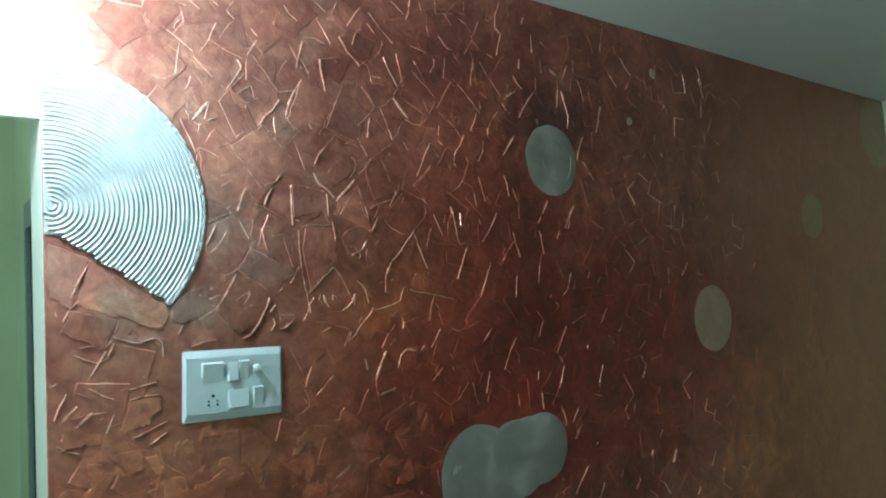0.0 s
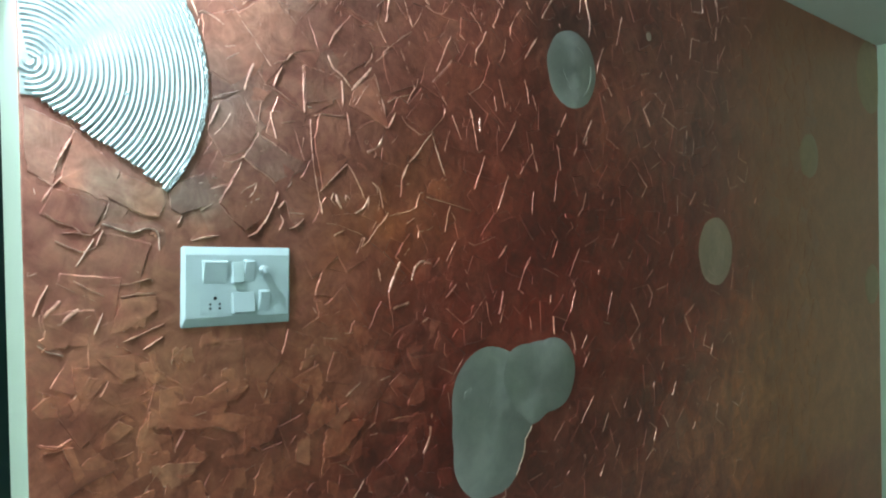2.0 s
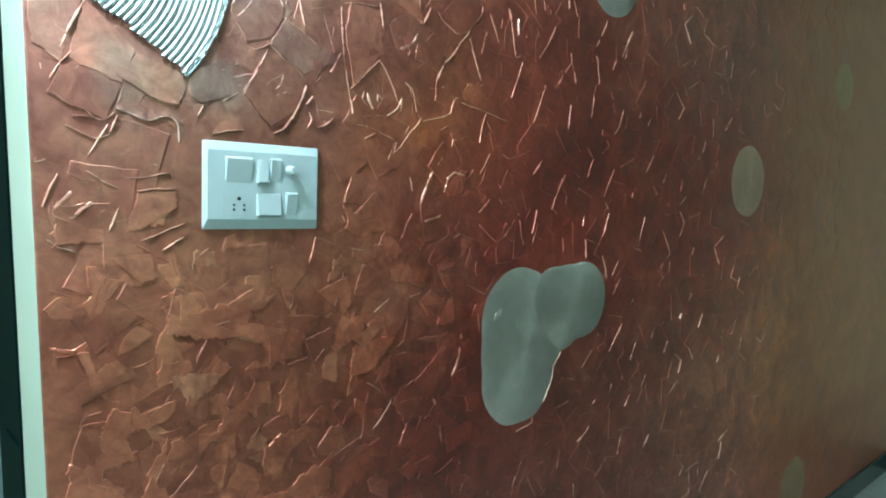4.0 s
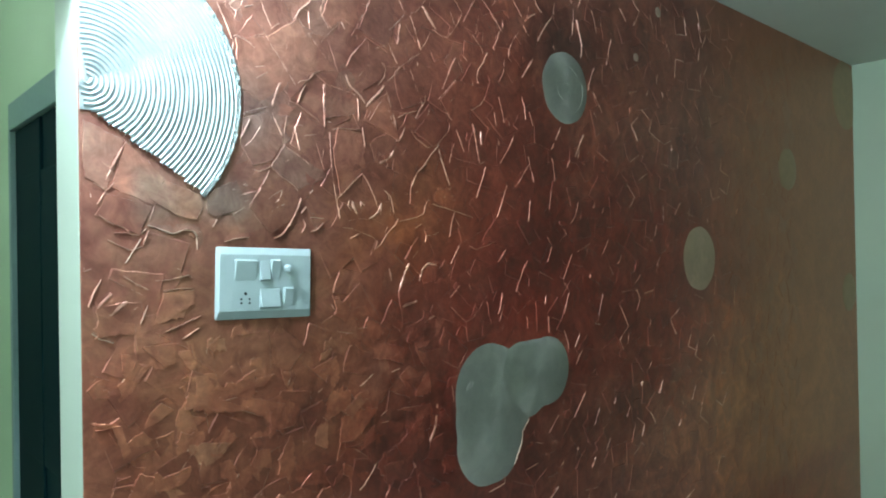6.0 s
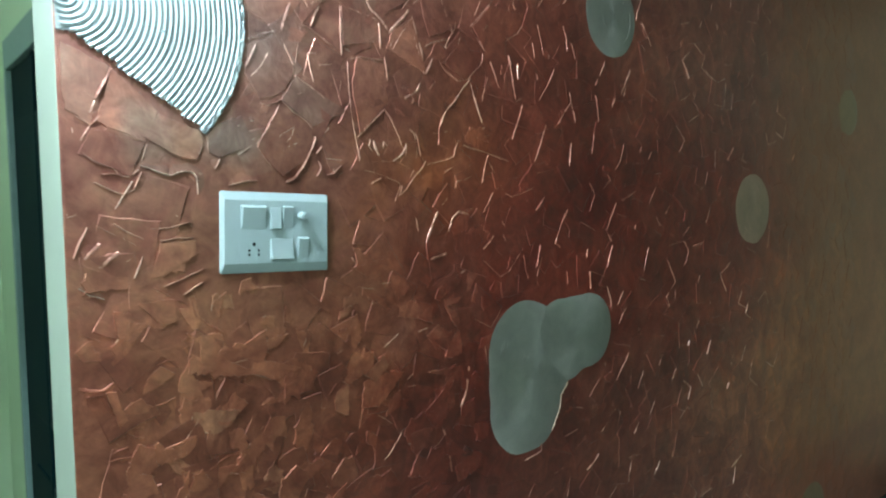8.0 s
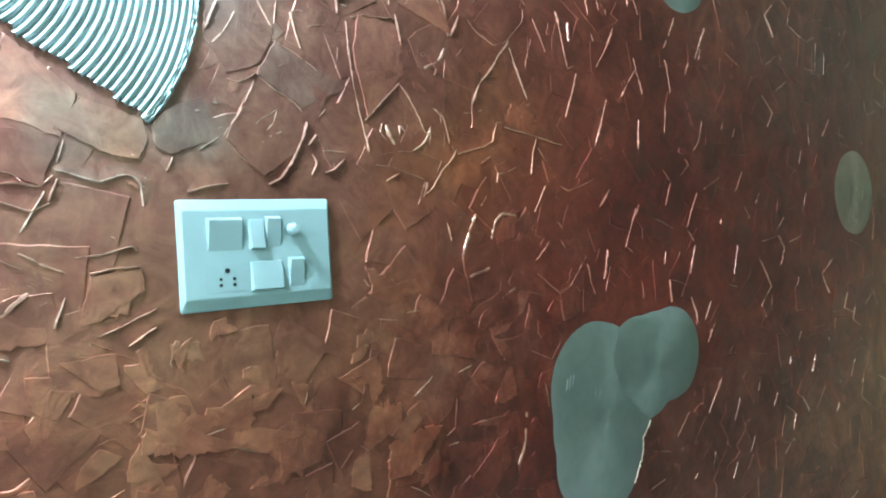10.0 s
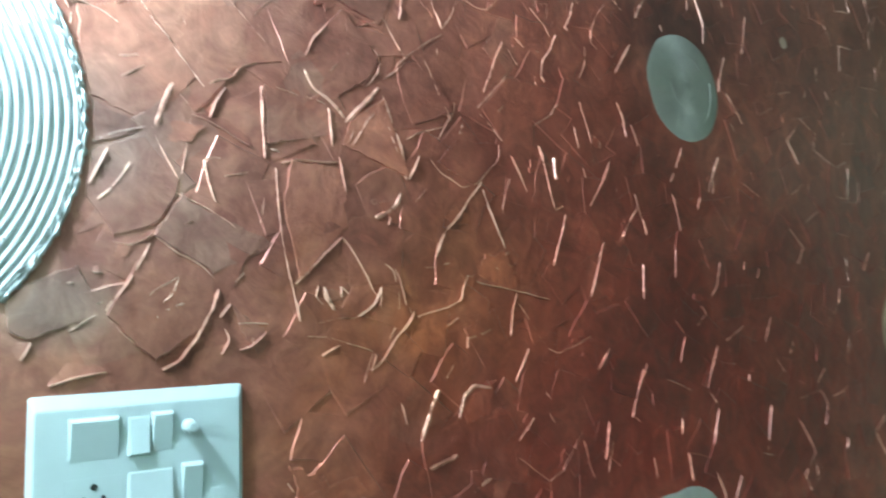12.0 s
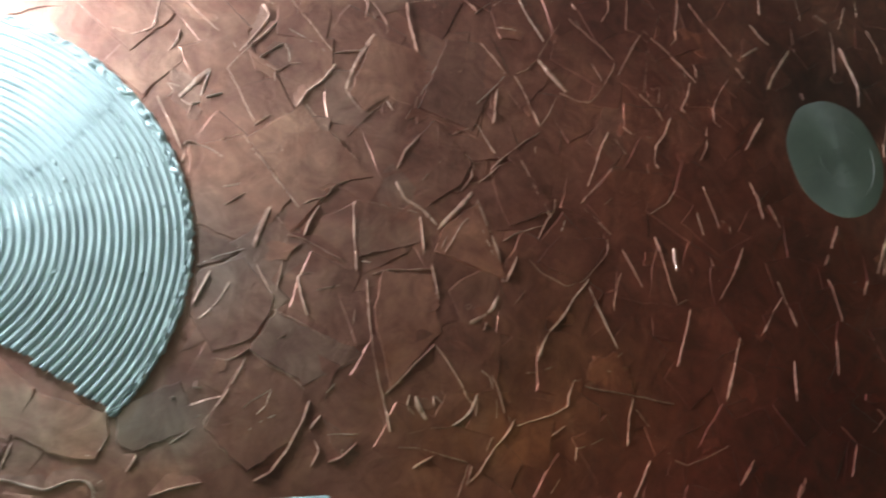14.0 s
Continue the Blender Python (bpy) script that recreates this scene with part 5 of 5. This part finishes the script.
patch(SKIM, 0.322, 1.364, 0.036)
patch(SKIM, 0.197, 1.039, 0.041)
patch(SKIM, 0.381, 1.124, 0.029)
patch(SKIM, 0.346, 1.223, 0.029)
patch(SKIM, 0.440, 1.019, 0.051)
patch(SKIM, 0.481, 1.033, 0.034)
patch(SKIM, 0.556, 0.958, 0.037)
patch(SKIM, 0.336, 0.948, 0.037)
patch(SKIM, 0.244, 1.008, 0.030)
patch(SKIM, -0.077, 1.110, 0.030)
patch(SKIM, -0.188, 1.218, 0.021)
patch(SKIM, -0.223, 1.469, 0.024)
patch(SKIM, -0.028, 1.067, 0.030)
patch(SKIM, 0.084, 1.129, 0.032)
patch(SKIM, 0.044, 1.280, 0.037)
patch(SKIM, -0.048, 1.354, 0.030)
patch(SKIM, 0.587, 1.133, 0.030)
patch(SKIM, 0.264, 1.300, 0.030)
patch(SKIM, 0.147, 1.254, 0.037)
patch(SKIM, 0.560, 1.504, 0.034)
patch(SKIM, 0.851, 1.675, 0.026)
patch(SKIM, 0.199, 2.237, 0.024)
patch(SKIM, 0.151, 2.125, 0.024)
patch(SKIM, 0.064, 2.196, 0.020)
patch(SKIM, 0.312, 2.117, 0.025)
patch(SHEEN, 0.048, 2.075, 0.025)


# broad sheets between the knife lines
sheet(SHEEN, 0.043, 1.913, (-25, 89), (-160, 67), (172, 14))
sheet(SHEEN, 0.061, 1.850, (18, 60), (-55, 63), (-107, 27), (-125, 38), (-168, 44), (122, 52))
sheet(SHEEN, -0.021, 1.686, (33, 24), (22, 51), (-65, 23), (-55, 28), (-145, 32), (-161, 49), (151, 18))
sheet(SKIM, -0.100, 1.711, (-20, 75), (-80, 23), (-117, 31), (174, 30), (152, 74))
sheet(SKIM, -0.172, 1.779, (-42, 95), (-112, 61), (157, 79))
sheet(COPPER, -0.206, 1.681, (-17, 84), (-112, 58), (155, 88))
sheet(SKIM, -0.254, 1.815, (-24, 89), (-110, 101), (146, 42))
sheet(SHEEN, 0.261, 1.947, (-8, 95), (-82, 41), (-166, 101))
sheet(SKIM, 0.194, 2.082, (-57, 125), (-156, 85), (128, 108))
sheet(SKIM, 0.120, 2.029, (-55, 102), (-129, 84), (157, 82), (91, 101))
sheet(SHEEN, 0.409, 2.209, (-114, 131), (-19, 88), (63, 66), (60, 46), (111, 53))
sheet(SKIM, 0.256, 2.101, (68, 105), (-12, 61), (-31, 31), (-113, 83), (164, 37), (-144, 42))
sheet(COPPER, 0.384, 2.068, (-50, 78), (-118, 50), (176, 64), (57, 73))
sheet(SHEEN, 0.123, 1.751, (-33, 82), (22, 87), (149, 26), (155, 91), (135, 16))
sheet(COPPER, 0.073, 1.662, (61, 98), (-34, 85), (-95, 52), (-148, 77))
sheet(SKIM, -0.150, 1.396, (2, 63), (-86, 40), (-171, 24))
sheet(SKIM, -0.046, 1.329, (3, 39), (-71, 37), (-131, 49), (127, 31))
sheet(SKIM, 0.091, 1.246, (5, 34), (-54, 39), (-97, 39), (136, 62))
sheet(SKIM, -0.136, 1.269, (41, 28), (-36, 31), (-146, 22), (-158, 41))
sheet(SKIM, -0.202, 1.258, (-7, 16), (-73, 84), (141, 27))
sheet(SKIM, 0.082, 1.158, (-4, 30), (-84, 44), (160, 54))
sheet(SKIM, 0.331, 1.146, (-11, 83), (-156, 36), (158, 46))
sheet(SKIM, 0.411, 1.056, (1, 80), (-103, 49), (175, 63))
sheet(SKIM, -0.089, 1.143, (17, 38), (-118, 30), (-165, 34))
sheet(SKIM, 0.295, 1.203, (34, 63), (-37, 26), (-140, 62))
sheet(SKIM, 0.236, 1.304, (6, 54), (-117, 22), (177, 34))
sheet(SKIM, -0.023, 1.382, (37, 34), (-108, 35))
sheet(SKIM, 0.509, 1.031, (-42, 91), (172, 62))
sheet(SKIM, 0.457, 1.183, (-1, 108), (-71, 75), (137, 83))
sheet(SKIM, -0.068, 1.284, (-68, 68), (158, 48), (76, 29))
sheet(SKIM, -0.105, 1.493, (5, 59), (-90, 26), (-148, 57), (-166, 33))
sheet(SKIM, 0.041, 1.303, (6, 84), (-137, 35), (179, 67))
sheet(SKIM, 0.564, 1.086, (18, 40), (-90, 71), (164, 52))
sheet(SKIM, 0.270, 1.427, (9, 99), (-63, 25), (-170, 75))
sheet(SKIM, 0.154, 2.037, (7, 76), (-47, 87), (-166, 73), (-146, 43), (123, 53))
sheet(COPPER, 0.315, 1.990, (55, 80), (44, 28), (-49, 82), (-117, 39), (-146, 76), (130, 51))
sheet(SKIM, 0.438, 1.953, (-72, 120), (159, 112), (70, 37))
sheet(COPPER, 0.515, 2.030, (-61, 96), (-160, 81), (112, 38), (100, 51))
sheet(SKIM, 0.613, 1.960, (45, 78), (0, 118), (-112, 43), (-148, 133))
sheet(SKIM, 0.295, 1.853, (-4, 69), (-84, 82), (-136, 102), (101, 96))
sheet(COPPER, 0.523, 1.867, (-27, 72), (42, 57), (61, 37), (180, 85))


def relief():
    rng = random.Random(11)
    leaves, skims = bmesh.new(), bmesh.new()
    single_skims = 0
    for x, z, cell in lays(rng):
        fade = max(0.0, min(1.0, (2.6 - x) / 0.9))
        lower = max(0.0, min(1.0, (1.50 - z) / 0.25)) * max(0.0, min(1.0, (1.0 - x) / 0.4))
        far = max(0.0, min(1.0, (x - 0.8) / 0.6))
        near = x < 0.85 and 1.35 < z < 2.25
        sheet = bmesh.new() if near else leaves
        leaf(sheet, cell, x, z, rng, (0.2 + 0.8 * fade) * (1 + 0.6 * lower))
        if near and len(sheet.faces):
            part("putty_leaf", sheet, COPPER, WALL)
        # a raised knife line along one or two sides of a lay that has none yet
        chance = fade * (0.55 - 0.50 * lower - 0.15 * far)
        if rng.random() < chance:
            sides, first = rng.choice((1, 1, 2, 2)), rng.randrange(4)
            path = [cell[(first + k) % 4] for k in range(sides + 1)]
            cut = rng.uniform(0.0, 0.5) if sides > 1 else rng.uniform(0.0, 0.2)
            (x0, z0), (x1, z1) = path[0], path[1]
            path[0] = (x0 + (x1 - x0) * cut, z0 + (z1 - z0) * cut)
            clear = 0.034 if x < 1.0 else 0.045
            if not any(math.hypot(u - p, v - q) < clear for u, v in path for p, q in marks):
                size = rng.choice((0.5, 0.7, 0.9, 1.0)) * (1 + 0.2 * far)
                knife_line(ridges, path, 0.0018 * size, 0.0030 * size * (0.5 + 0.5 * fade) * (1 - 0.3 * lower), rng, 0.0014, rng.choice((-1, 1)))
        # short scratches inside the lay
        if rng.random() < 0.30 * fade * (1 - 0.4 * far) * (1 - 0.7 * lower):
            px, pz = x + rng.uniform(-0.018, 0.018), z + rng.uniform(-0.018, 0.018)
            turn, path = rng.uniform(0, math.tau), [(px, pz)]
            for k in range(rng.choice((1, 1, 2, 3))):
                step = rng.uniform(0.008, 0.020)
                px, pz = px + step * math.cos(turn), pz + step * math.sin(turn)
                path.append((px, pz))
                turn += rng.choice((-1, 1)) * rng.uniform(1.2, 2.7)
            knife_line(ridges, path, 0.0011, 0.0012, rng, 0.0014)
        # skims left on the lay
        for _ in range(rng.choice((0, 0, 1)) if lower < 0.3 else rng.choice((0, 1, 1, 2))):
            if rng.random() < fade:
                sheet = bmesh.new() if single_skims < 290 and x < 1.0 and z > 0.85 else skims
                corners = flake(sheet, x + rng.uniform(-0.03, 0.03), z + rng.uniform(-0.03, 0.03), rng.uniform(0.010 + 0.016 * lower, 0.020 + 0.044 * lower), rng, 0.7 + 0.6 * lower)
                if sheet is not skims and len(sheet.faces):
                    part("putty_skim", sheet, SKIM, WALL)
                    single_skims += 1
                if corners and rng.random() < 0.25 * max(lower, 0.3):      # putty dragged up along its edge
                    k = rng.randrange(len(corners))
                    edge = [corners[(k + q) % len(corners)] for q in range(rng.choice((2, 2, 3)))]
                    knife_line(ridges, edge, 0.0013, 0.0020, rng, 0.0014)
    tagged(part("putty_leaves", leaves, COPPER, WALL), kind="stuff")
    tagged(part("putty_skims", skims, SKIM, WALL), kind="stuff")
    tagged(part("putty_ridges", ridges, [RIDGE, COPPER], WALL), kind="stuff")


relief()
